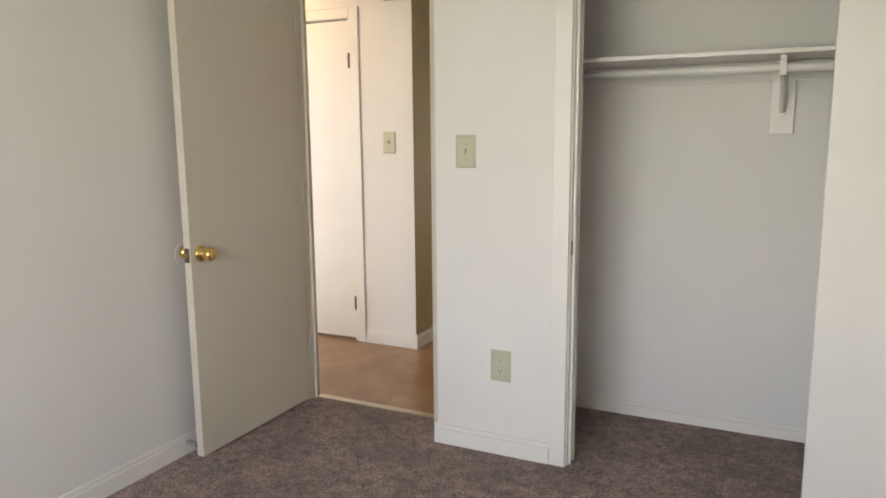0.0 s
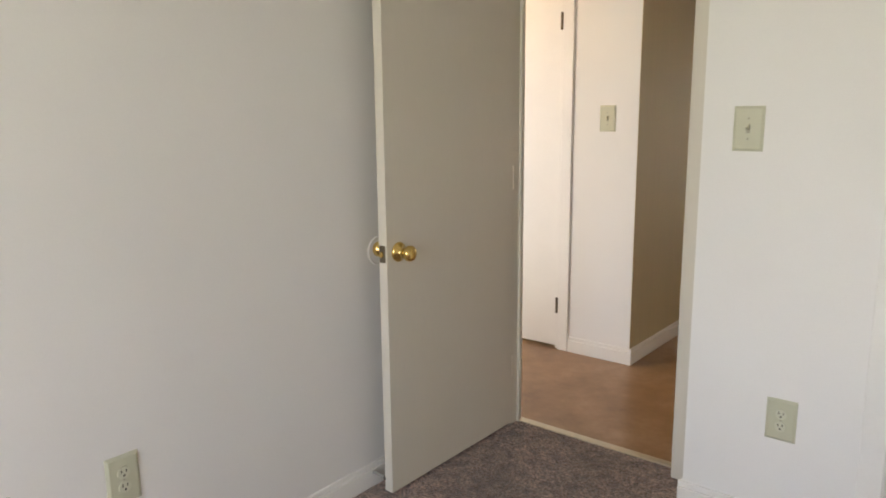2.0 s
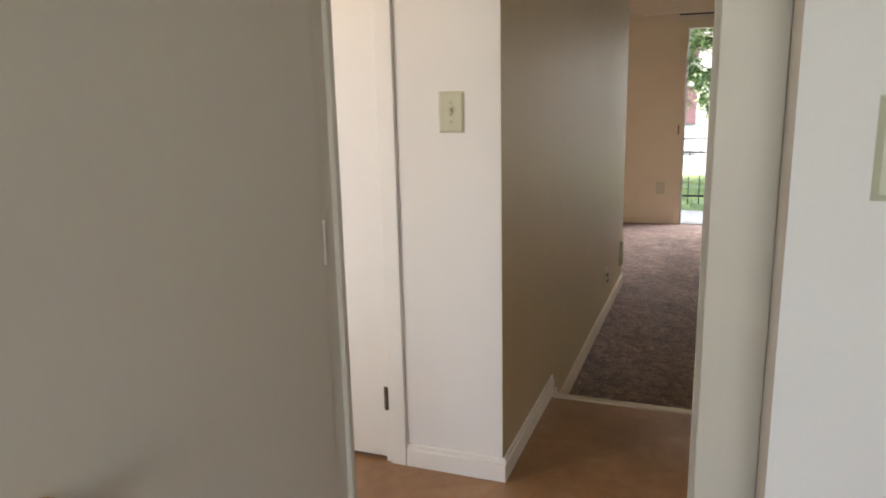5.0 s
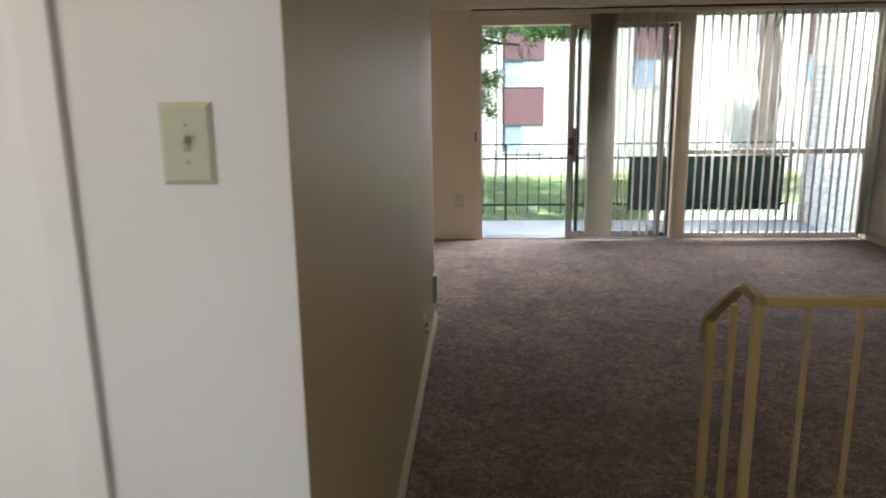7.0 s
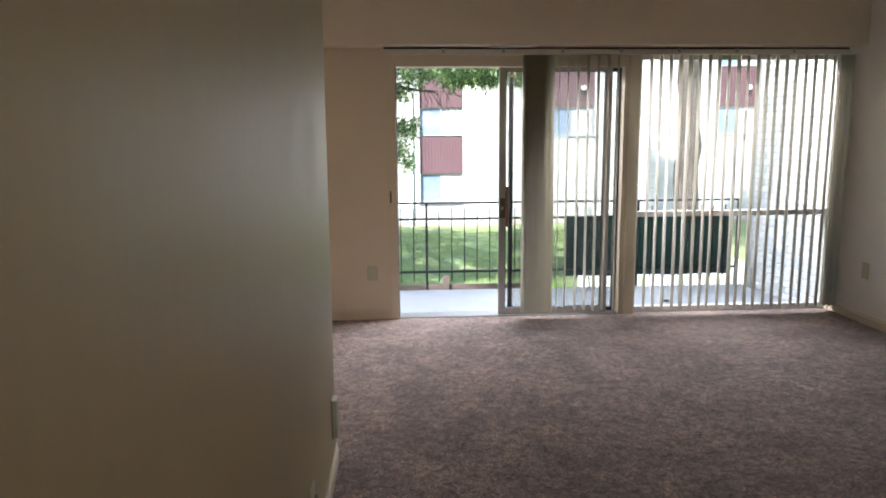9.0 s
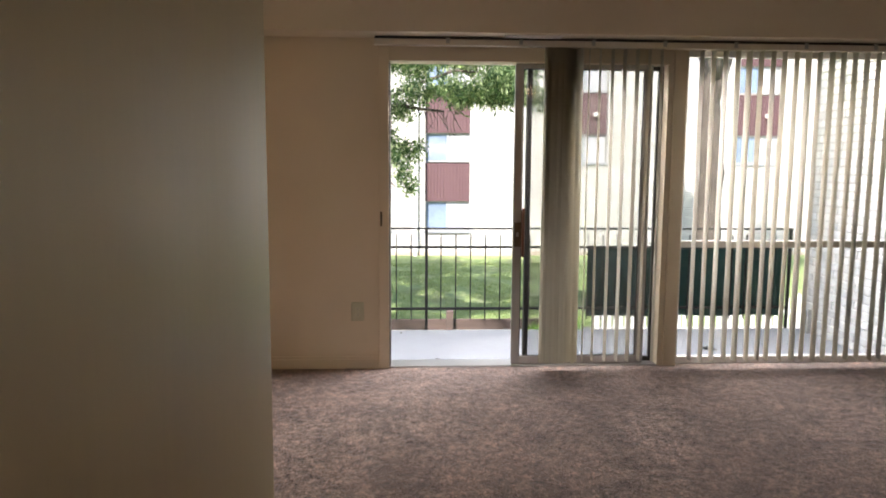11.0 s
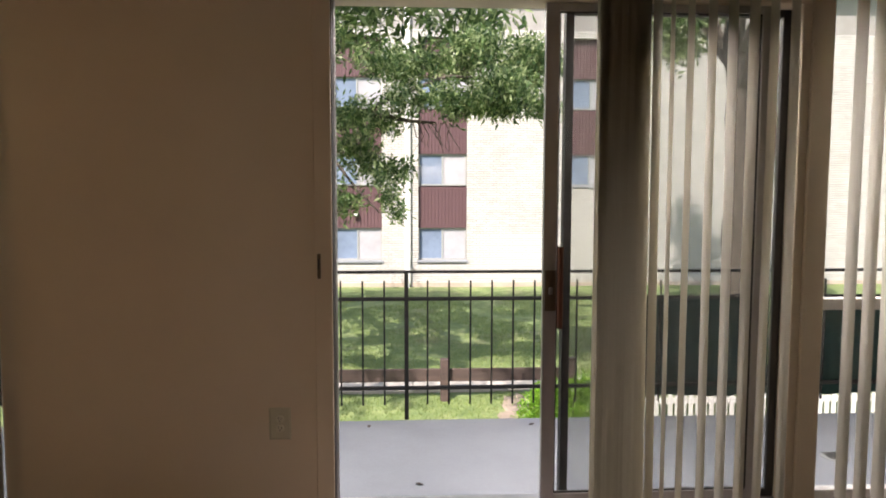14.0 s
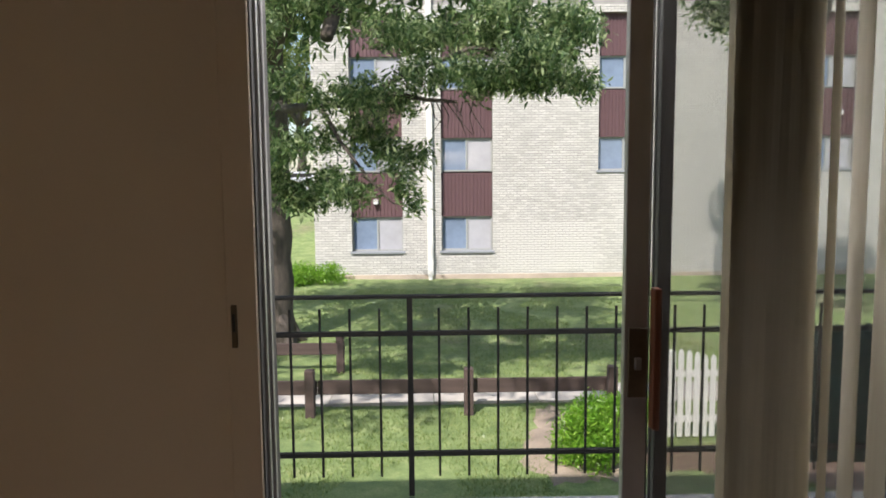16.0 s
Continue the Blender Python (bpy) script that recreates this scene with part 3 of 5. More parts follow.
cpull = thing("strike_plate", "small worn strike plate on the closet jamb", "strike plate", at=(1.3185, YC + 0.012, 0.90))
part("plate", boxes((-0.0005, 0.002, -0.008, 0.006, -0.03, 0.03), bevel=0.0006), hinge_metal, cpull)
spl = thing("strike_plate", "brass strike plate on the bedroom door jamb", "strike plate", at=(DOOR_R, YD + 0.02, 0.857))
part("plate", boxes((-0.002, 0.0005, -0.013, 0.013, -0.030, 0.030), bevel=0.0006), brass, spl)

win = tagged(part("window_bedroom", boxes((0.25, 2.05, -5.40, -5.36, 0.70, 0.74), (0.25, 2.05, -5.40, -5.36, 2.06, 2.10), (0.25, 0.29, -5.40, -5.36, 0.74, 2.06), (2.01, 2.05, -5.40, -5.36, 0.74, 2.06), (1.13, 1.17, -5.40, -5.36, 0.74, 2.06)), white_metal), label="white framed bedroom window", kind="structure")


# ---- hall things ----
hd = thing("door_2", "closed flat white hall closet door with dark hinges", "door", at=(-0.452, 0.004, 0))
part("leaf", boxes((-0.808, 0.0, 0.0, 0.035, 0.012, 2.030), bevel=0.002), trim_paint, hd)
for z in (0.205, 1.745):
    part("hinge", merged(rod((0.008, -0.006, z), (0.008, -0.006, z + 0.090), 0.006), boxes((-0.003, 0.019, -0.0035, -0.001, z, z + 0.09))), hinge_metal, hd, "dark aged butt hinge")
plate("switch", "almond toggle light switch by the hall closet door", "light switch", on(-0.167, 0, 1.286, 0), group="light switches")
chime = thing("door_chime", "small beige door chime box high on the wall", "door chime", at=(-0.135, 0, 2.19))
part("box", boxes((-0.045, 0.045, -0.035, 0, -0.07, 0.07), bevel=0.004, seg=2), almond_dark, chime)
lamp = thing("ceiling_lamp", "round frosted hall ceiling lamp, lit", "ceiling lamp", at=(-0.9, -0.5, ZC))
part("base", lathe([(0.001, -0.03), (0.15, -0.03), (0.155, 0.0), (0.001, 0.0)]), white_metal, lamp)
part("diffuser", lathe([(0.14, -0.0305), (0.138, -0.05), (0.11, -0.072), (0.06, -0.084), (0.001, -0.088)]), lamp_glass, lamp, "frosted glass diffuser", smooth=True)
# this fixture is added, out of view, to go with the warm living room fill
tagged(copy_thing(lamp, pose(-1.5, 4.5, ZC)), label="unseen round frosted lamp added at the living room fill light, lit")
tagged(copy_thing(lamp, pose(2.3, 0.15, ZC)), label="round frosted entry ceiling lamp, lit")

# step railing
RX, RY0, RY1 = 1.046, 0.720, 1.045
rail = thing("step_railing", "cream painted square-tube railing beside the step", "railing", at=(RX, RY0, 0))
q = 0.0125
part("post", boxes((-q, q, -q, q, 0, 0.800), bevel=0.002), rail_paint, rail)
part("post", boxes((-q - 0.012, q - 0.012, RY1 - RY0 - q, RY1 - RY0 + q, ZL, 0.640), bevel=0.002), rail_paint, rail)
part("baluster", boxes((-0.012, 0.006, 0.155, 0.173, 0.02, 0.745), bevel=0.0015), rail_paint, rail)
part("bottom_rail", boxes((-0.013, 0.011, 0.0146, RY1 - RY0 - q, 0.012, 0.034), bevel=0.0015), rail_paint, rail)
part("base_shoe", boxes((-0.036, 0.016, RY1 - RY0 - 0.03, RY1 - RY0 + 0.02, ZL, ZL + 0.045), bevel=0.004), rail_paint, rail)


def swept_cap(pts, w, h):
    """A moulded handrail cap swept along a line."""
    bm = bmesh.new()
    prof = [(-w / 2, 0), (-w / 2, h * 0.55), (-w * 0.30, h), (w * 0.30, h), (w / 2, h * 0.55), (w / 2, 0)]
    rings = []
    P = [Vector(p) for p in pts]
    for i, p in enumerate(P):
        d = (P[min(i + 1, len(P) - 1)] - P[max(i - 1, 0)]).normalized()
        side = Vector((1, 0, 0)) if abs(d.x) < 0.7 else Vector((0, -1, 0))
        up = side.cross(d).normalized()
        if up.z < 0 and abs(d.z) < 0.95:
            up = -up
        rings.append([bm.verts.new(p + side * a + up * b) for a, b in prof])
    for a, b in zip(rings, rings[1:]):
        for k in range(6):
            bm.faces.new((a[k], a[(k + 1) % 6], b[(k + 1) % 6], b[k]))
    bm.faces.new(rings[0])
    bm.faces.new(rings[-1][::-1])
    bmesh.ops.recalc_face_normals(bm, faces=bm.faces[:])
    return bm


part("handrail", swept_cap([(0, -0.014, 0.796), (0, 0.05, 0.803), (0, 0.095, 0.804), (-0.004, 0.14, 0.785), (-0.016, 0.30, 0.664), (-0.018, 0.335, 0.635), (-0.018, 0.348, 0.600), (-0.018, 0.350, 0.560)], 0.036, 0.022), rail_cap, rail, "darker moulded handrail cap")
part("top_rail", boxes((q, XE - RX, -0.014, 0.014, 0.788, 0.816), bevel=0.003), rail_paint, rail)
part("lower_rail", boxes((q, XE - RX, -0.010, 0.010, 0.018, 0.040), bevel=0.002), rail_paint, rail)
bal = None
for i in range(22):
    x = 0.135 * (i + 1)
    if bal is None:
        bal = part("baluster", boxes((-0.0065, 0.0065, -0.0065, 0.0065, 0.0405, 0.7875), bevel=0.001), rail_paint, rail)
        bal.location.x = x
    else:
        b2 = new("baluster", bal.data)
        b2.parent = rail
        b2.location.x = x

wo = plate("outlet", "almond duplex outlet with safety plugs on the long wall", "power outlet", on(0, 2.49, 0.112, 90), group="power outlets")
for z in (-0.0195, 0.0195):
    part("safety_plug", lathe([(0.001, 0), (0.013, 0), (0.013, 0.010), (0.011, 0.013), (0.001, 0.013)], Matrix.Translation((0, -0.0095, z)) @ Euler((radians(90), 0, 0)).to_matrix().to_4x4(), 18), almond_dark, wo)
pbox = thing("phone_box", "almond surface-mounted phone box low on the wall", "phone box", at=(0, 3.275, 0.113))
part("case", boxes((0, 0.026, -0.040, 0.040, -0.090, 0.090), bevel=0.006, seg=2), almond, pbox)
part("base", boxes((0, 0.006, -0.044, 0.044, -0.094, 0.094), bevel=0.002), almond_dark, pbox)
plate("outlet", "almond duplex outlet beside the balcony door", "power outlet", on(0.088, YG, 0.240, 0), group="power outlets")
plate("outlet", "almond duplex outlet on the side wall by the window", "power outlet", on(XE, 5.65, 0.270, -90), group="power outlets")

# ---- window wall ----
OZ = 1.945
structure("trim_balcony_door", [(0.236, 0.308, YG - 0.012, YG + 0.16, ZL, 2.045), (0.308, 2.25, YG - 0.004, YG + 0.16, OZ, 2.045), (2.215, 2.2545, YG + 0.001, YG + 0.16, ZL, OZ)], cream_paint, "off-white painted balcony door frame", bevel=0.003)
structure("door_jamb_channel", [(0.3085, 0.319, YG + 0.020, YG + 0.034, ZL, OZ), (0.3085, 0.319, YG + 0.074, YG + 0.090, ZL, OZ)], aluminium, "aluminium jamb channel of the sliding door")
structure("door_jamb_seal", [(0.3085, 0.312, YG - 0.008, YG + 0.0195, ZL, OZ), (0.3085, 0.312, YG + 0.0345, YG + 0.0735, ZL, OZ), (0.3085, 0.313, YG + 0.0905, YG + 0.150, ZL, OZ)], dark_seal, "dark weather strip in the door jamb")
structure("trim_mullion", [(2.255, 2.347, YG - 0.010, YG + 0.018, ZL, 2.045)], cream_paint, "off-white painted mullion cover", bevel=0.003)
structure("door_sill", [(0.308, 2.214, YG + 0.005, YG + 0.17, ZL - 0.01, ZL + 0.012)], aluminium, "aluminium sliding door track", bevel=0.002)
latch = thing("door_catch", "small metal catch on the balcony door frame", "catch", at=(0.254, YG - 0.012, 0.885))
part("plate", boxes((-0.007, 0.007, -0.004, 0, -0.05, 0.05), bevel=0.0015), hinge_metal, latch)
part("hook", boxes((-0.003, 0.003, -0.010, -0.004, -0.012, 0.030), bevel=0.001), slot_dark, latch)


def glazed_panel(parent, x0, x1, y, z0, z1, w, mat, seal=True):
    d = 0.014
    part("stile", boxes((x0, x0 + w, y - d, y + d, z0, z1), bevel=0.002), mat, parent)
    part("stile", boxes((x1 - w, x1, y - d, y + d, z0, z1), bevel=0.002), mat, parent)
    part("bottom_rail", boxes((x0 + w, x1 - w, y - d, y + d, z0, z0 + w * 1.0), bevel=0.002), mat, parent)
    part("top_rail", boxes((x0 + w, x1 - w, y - d, y + d, z1 - 0.032, z1), bevel=0.002), mat, parent)
    if seal:
        s = 0.006
        part("gasket", boxes((x0 + w, x0 + w + s, y - 0.006, y + 0.006, z0 + w, z1 - 0.032), (x1 - w - s, x1 - w, y - 0.006, y + 0.006, z0 + w, z1 - 0.032), (x0 + w + s, x1 - w - s, y - 0.006, y + 0.006, z0 + w, z0 + w + s), (x0 + w + s, x1 - w - s, y - 0.006, y + 0.006, z1 - 0.032 - s, z1 - 0.032)), dark_seal, parent, "black glazing gasket")
    g = part("pane", boxes((x0 + w + 0.004, x1 - w - 0.004, y - 0.002, y + 0.002, z0 + w + 0.004, z1 - 0.036)), glass, parent, "clear glass pane")
    g.visible_shadow = False


sd = thing("sliding_door", "aluminium framed sliding glass door, slid open", "sliding door")
glazed_panel(sd, 1.168, 2.120, YG + 0.045, ZL + 0.014, OZ - 0.004, 0.056, aluminium)
hnd = part("pull_handle", boxes((1.226, 1.244, YG - 0.012, YG + 0.026, 0.62, 0.96), bevel=0.005, seg=2), wood_pull, sd, "red-brown wooden pull handle")
part("lock_plate", boxes((1.176, 1.222, YG + 0.024, YG + 0.0305, 0.69, 0.86), bevel=0.002), hinge_metal, sd, "worn dark lock plate")
part("lock_lever", boxes((1.190, 1.206, YG + 0.014, YG + 0.024, 0.76, 0.79), bevel=0.002), aluminium, sd)
fx = thing("fixed_glass_panel", "fixed glass panel of the balcony door with a dark frame", "glass panel")
glazed_panel(fx, 1.262, 2.213, YG + 0.100, ZL + 0.014, OZ - 0.004, 0.034, dark_seal, seal=False)
bm = bmesh.new()
bm.faces.new([bm.verts.new(p) for p in ((1.264, YG + 0.128, ZL + 0.014), (2.212, YG + 0.128, ZL + 0.014), (2.212, YG + 0.128, OZ - 0.006), (1.264, YG + 0.128, OZ - 0.006))])
part("insect_screen", bm, screen_mesh, fx, "fine grey insect screen")
part("screen_frame", boxes((1.262, 1.278, YG + 0.122, YG + 0.134, ZL + 0.013, OZ - 0.004), (2.198, 2.213, YG + 0.122, YG + 0.134, ZL + 0.013, OZ - 0.004)), dark_seal, fx)


def tall_window(name, x0, x1, label, mid=0.705):
    w = thing(name, label, "window")
    f, y0, y1 = 0.032, YG + 0.055, YG + 0.105
    part("window_frame", boxes((x0, x0 + f, y0, y1, ZL, 2.048), (x1 - f, x1, y0, y1, ZL, 2.048), (x0 + f, x1 - f, y0, y1, 2.005, 2.048), (x0 + f, x1 - f, y0, y1, ZL, ZL + 0.05), bevel=0.002), white_metal, w)
    part("mid_rail", boxes((x0 + f, x1 - f, y0 - 0.006, y1, mid - 0.024, mid + 0.024), bevel=0.002), white_metal, w)
    for z0, z1 in ((ZL + 0.05, mid - 0.024), (mid + 0.024, 2.005)):
        g = part("pane", boxes((x0 + f, x1 - f, YG + 0.078, YG + 0.082, z0, z1)), glass, w, "clear glass pane")
        g.visible_shadow = False
    return w


tall_window("window_1", 2.347, 4.104, "tall fixed window with a white mid rail")
tall_window("window_2", -2.995, -1.005, "tall fixed window with a white mid rail")


# vertical blinds
def slat_mesh(length, w=0.089, sag=0.006):
    bm = bmesh.new()
    rows = []
    n = 5
    for z in (0.0, -length):
        rows.append([bm.verts.new((sag * (1 - (2 * i / n - 1) ** 2), w * (i / n - 0.5), z)) for i in range(n + 1)])
    for i in range(n):
        bm.faces.new((rows[0][i], rows[0][i + 1], rows[1][i + 1], rows[1][i]))
    bmesh.ops.solidify(bm, geom=bm.faces[:], thickness=0.0012)
    me = mesh_from("slat", bm, slat_vinyl, True)
    return me


rnd = random.Random(5)


def blinds(name, label, x0, x1, hangs, length, top):
    b = thing(name, label, "vertical blinds", at=(0, 6.005, top))
    # door paint darkens the headrail, in place of the soffit's shade
    part("headrail", boxes((x0, x1, -0.022, 0.022, 0, 0.040), bevel=0.002), door_paint, b, "metal headrail, its shade put into a darker paint")
    # solid near-black strip drawn as the shade in the gap over the rail
    part("track_gap", boxes((x0 + 0.004, x1 - 0.004, -0.016, 0.018, 0.0405, 0.056)), dark_seal, b, "dark strip standing for the shaded gap above the headrail")
    for k in range(1, 8):
        part("clip", boxes((x0 + (x1 - x0) * k / 8 - 0.012, x0 + (x1 - x0) * k / 8 + 0.012, -0.028, -0.0225, 0.012, 0.050)), grey_metal, b)
    me = slat_mesh(length)
    for x, turn in hangs:
        s = new("slat", me)
        s.parent = b
        s.location = (x, rnd.uniform(-0.004, 0.004), -0.002)
        s.rotation_euler = (radians(rnd.uniform(-0.35, 0.35)), radians(rnd.uniform(-0.25, 0.25)), radians(turn + rnd.uniform(-4, 4)))
    return b


stack = [(1.372 + 0.0105 * i + 0.004 * ((i * 7) % 3), -58 - 12 * ((i * 5) % 4) / 3 + 0.9 * i) for i in range(16)]
spread = [(1.580, -38), (1.640, -12)] + [(1.716 + 0.083 * i, -4) for i in range(6)]
# the end slat at 4.106 is added to keep light off the side wall
over_window = [(2.405 + 0.0815 * i, -0.9 * i) for i in range(20)] + [(4.025, -10), (4.066, 0), (4.106, 0)]
blinds("vertical_blinds", "cream vinyl vertical blinds, half drawn and stacked", 0.215, 4.065, stack + spread + over_window, 2.135, 2.030)
blinds("vertical_blinds", "cream vinyl vertical blinds, slats turned open", -3.0, -0.965, [(-0.985, 1), (-1.0, 2)] + [(-1.09 - 0.083 * i, 17) for i in range(22)], 2.135, 2.030)

vent = thing("ceiling_vent", "white metal air register in the soffit", "air vent", at=(1.25, 5.965, 2.09))
part("frame", boxes((-0.19, 0.19, -0.07, -0.055, -0.008, 0), (-0.19, 0.19, 0.055, 0.07, -0.008, 0), (-0.19, -0.175, -0.055, 0.055, -0.008, 0), (0.02, 0.19, -0.055, 0.055, -0.008, 0), bevel=0.002), white_metal, vent)
part("backing", boxes((-0.175, 0.02, -0.055, 0.055, -0.002, 0)), slot_dark, vent)
for i in range(10):
    bm = boxes((-0.0075, 0.0075, -0.055, 0.055, -0.001, 0.001))
    bmesh.ops.rotate(bm, verts=bm.verts[:], cent=(0, 0, 0), matrix=Euler((0, radians(38), 0)).to_matrix())
    bmesh.ops.translate(bm, verts=bm.verts[:], vec=(-0.165 + 0.0195 * i, 0, -0.007))
    part("slat", bm, white_metal, vent)

# ---- balcony ----
ZB, YB = -0.250, 7.62
structure("balcony_slab", [(-4.5, 4.35, YG + 0.2, YB, ZB - 0.18, ZB)], concrete, "pale worn concrete balcony slab", bevel=0.006)
structure("wall_outer_base", [(-6.5, 8.0, YG + 0.05, YG + 0.2, -2.3, ZL - 0.11)], pale_brick, "pale brick house wall below the balcony")
structure("wall_outer_upper", [(-6.5, 8.0, YG + 0.03, YG + 0.2, ZC + 0.125, 5.0)], pale_brick, "pale brick house wall above")
structure("roof_own", [(-6.8, 8.3, -6.2, YG + 0.4, 5.0, 5.25)], roof_shingle, "low dark roof")
YR = 7.70
br = thing("balcony_railing", "black wrought-iron balcony railing with thin pickets", "railing", at=(0, YR, 0))
for x in (-3.99, -1.69, 0.611, 2.91, 4.03):
    part("post", boxes((x - 0.013, x + 0.013, -0.013, 0.013, -0.272, 0.668), bevel=0.002), black_iron, br)
part("top_rail", boxes((-4.0, 4.045, -0.020, 0.020, 0.668, 0.684), bevel=0.003), black_iron, br)
for z in (0.505, -0.068):
    part("cross_rail", boxes((-4.0, 4.04, -0.0125, 0.0125, z - 0.0115, z + 0.0115), bevel=0.002), black_iron, br)
pk = mesh_from("picket", boxes((-0.0055, 0.0055, -0.0055, 0.0055, -0.178, 0.622), bevel=0.001), black_iron)
x = 0.0620 - 29 * 0.1365
for i in range(59):
    if not any(abs(x - p) < 0.05 for p in (-3.99, -1.69, 0.611, 2.91, 4.03)):
        p = new("picket", pk)
        p.parent = br
        p.location.x = x
    x += 0.1365
for x in (-1.69, 0.611, 2.91):
    part("bracket", boxes((x - 0.012, x + 0.012, -0.081, -0.0135, -0.30, -0.275)), black_iron, br)


def screen(x0, x1):
    s = thing("privacy_screen", "dark green canvas privacy screen tied to the railing", "privacy screen", "privacy screens", at=(x0, YR + 0.022, 0))
    bm = bmesh.new()
    n = int((x1 - x0) / 0.03)
    lo, hi = [], []
    for i in range(n + 1):
        xx = (x1 - x0) * i / n
        yy = 0.006 * math.sin(xx * 38) + 0.003 * math.sin(xx * 91 + 1)
        lo.append(bm.verts.new((xx, yy * 1.3, -0.150 + 0.006 * math.sin(xx * 9))))
        hi.append(bm.verts.new((xx, yy * 0.4, 0.486)))
    for i in range(n):
        bm.faces.new((lo[i], lo[i + 1], hi[i + 1], hi[i]))
    bmesh.ops.solidify(bm, geom=bm.faces[:], thickness=0.002)
    part("canvas", bm, canvas, s, smooth=True)
    part("hem", boxes((0, x1 - x0, -0.006, 0.008, 0.476, 0.494), bevel=0.003), canvas, s)
    for k in range(int((x1 - x0) / 0.3) + 1):
        part("tie", boxes((0.03 + 0.3 * k, 0.042 + 0.3 * k, -0.037, 0.010, 0.494, 0.520), bevel=0.002), dark_seal, s)


screen(2.12, 3.97)
screen(-3.95, -1.42)
drain = thing("floor_drain", "dark round drain cover in the balcony slab", "drain", at=(2.93, 6.87, ZB))
part("cover", lathe([(0.001, 0), (0.075, 0), (0.074, 0.004), (0.060, 0.006), (0.001, 0.006)], n=28), grey_metal, drain)
part("grate", boxes(*[(-0.05, 0.05, -0.045 + 0.018 * k, -0.037 + 0.018 * k, 0.006, 0.009) for k in range(6)]), dark_seal, drain)
lit = random.Random(4)
for lx, ly in ((0.38, 7.50), (1.38, 7.49), (0.67, 6.62), (2.55, 7.05)):
    lf = thing("fallen_leaf", "small dry brown leaf on the balcony slab", "leaf", "fallen leaves on the balcony", at=(lx, ly, ZB + 0.001))
    bm = bmesh.new()
    pts = [(-0.026, 0, 0.002), (-0.008, 0.011, 0.006), (0.012, 0.010, 0.004), (0.028, 0, 0.001), (0.012, -0.010, 0.006), (-0.008, -0.011, 0.003)]
    ring = [bm.verts.new(p) for p in pts]
    mid = bm.verts.new((0.0, 0, 0.0))
    for k in range(6):
        bm.faces.new((mid, ring[k], ring[(k + 1) % 6]))
    bmesh.ops.solidify(bm, geom=bm.faces[:], thickness=0.0008)
    part("blade", bm, fence_wood, lf)
    lf.rotation_euler[2] = lit.uniform(0, 6.28)
box_ = thing("conduit_box", "small grey junction box at the balcony side wall", "junction box", at=(4.05, 7.42, ZB))
part("body", boxes((0, 0.05, -0.04, 0.04, 0, 0.22), bevel=0.004), grey_metal, box_)

# ---- outdoors: ground ----
ZG = -2.05


def ground_height(x, y):
    f = min(max((y - 27.0) / 17.0, 0), 1)
    g = f * f * (3 - 2 * f)
    h = min(max((y - 17.5) / 8.0, 0), 1)
    return ZG + 2.1 * g + 0.17 * h * h * (3 - 2 * h) + 0.05 * noise.noise(Vector((x * 0.25, y * 0.25, 0)))


gx = np.unique(np.concatenate([np.linspace(-900, -60, 9), np.linspace(-60, 60, 61), np.linspace(60, 900, 9)]))
gy = np.unique(np.concatenate([np.linspace(-900, -30, 7), np.linspace(-30, 70, 71), np.linspace(70, 900, 9)]))
verts = [(float(a), float(b), ground_height(float(a), float(b))) for b in gy for a in gx]
nx = len(gx)
faces = [(j * nx + i, j * nx + i + 1, (j + 1) * nx + i + 1, (j + 1) * nx + i) for j in range(len(gy) - 1) for i in range(nx - 1)]
gr = fast_mesh("ground", verts, faces, lawn_green)
for p in gr.data.polygons:
    p.use_smooth = True
tagged(gr, label="mown lawn, dappled by tree shade, with thin patches", kind="structure")


def draped(name, x0, x1, y0, y1, lift, material, label, nx=40, ny=6):
    v, f = [], []
    for j in range(ny + 1):
        for i in range(nx + 1):
            xx, yy = x0 + (x1 - x0) * i / nx, y0 + (y1 - y0) * j / ny
            v.append((xx, yy, ground_height(xx, yy) + lift))
    for j in range(ny):
        for i in range(nx):
            a = j * (nx + 1) + i
            f.append((a, a + 1, a + nx + 2, a + nx + 1))
    return tagged(fast_mesh(name, v, f, material), label=label, kind="structure")


draped("road_near", -90, -8.6, 30.5, 41.5, 0.03, asphalt, "grey asphalt drive", 60, 10)
draped("road", -90, -5.5, 41.5, 50, 0.03, asphalt, "grey asphalt drive and parking strip", 60, 8)
draped("pavement_kerb", -90, -8.6, 29.9, 30.4, 0.16, path_concrete, "pale concrete kerb", 60, 1)


def soil_patch(name, cx, cy, rx, ry, seed, material, label):
    """A bare patch with a ragged outline, lying on the lawn."""
    q = random.Random(seed)
    n, rings = 40, 7
    wob = [1 + 0.22 * math.sin(3 * k * 2 * math.pi / n + seed) + q.uniform(-0.16, 0.16) for k in range(n)]
    v, f = [(cx, cy, ground_height(cx, cy) + 0.022)], []
    for j in range(1, rings + 1):
        for k in range(n):
            a = 2 * math.pi * k / n
            x, y = cx + rx * wob[k] * j / rings * math.cos(a), cy + ry * wob[k] * j / rings * math.sin(a)
            v.append((x, y, ground_height(x, y) + 0.022 * (1 if j < rings else 0.2)))
    for k in range(n):
        f.append((0, 1 + k, 1 + (k + 1) % n))
        for j in range(rings - 1):
            a, b = 1 + j * n, 1 + (j + 1) * n
            f.append((a + k, b + k, b + (k + 1) % n, a + (k + 1) % n))
    return tagged(fast_mesh(name, v, f, material), label=label, kind="structure")


soil_patch("ground_soil", 2.40, 12.8, 0.58, 1.15, 3, sandy_soil, "bare sandy soil around the bush")
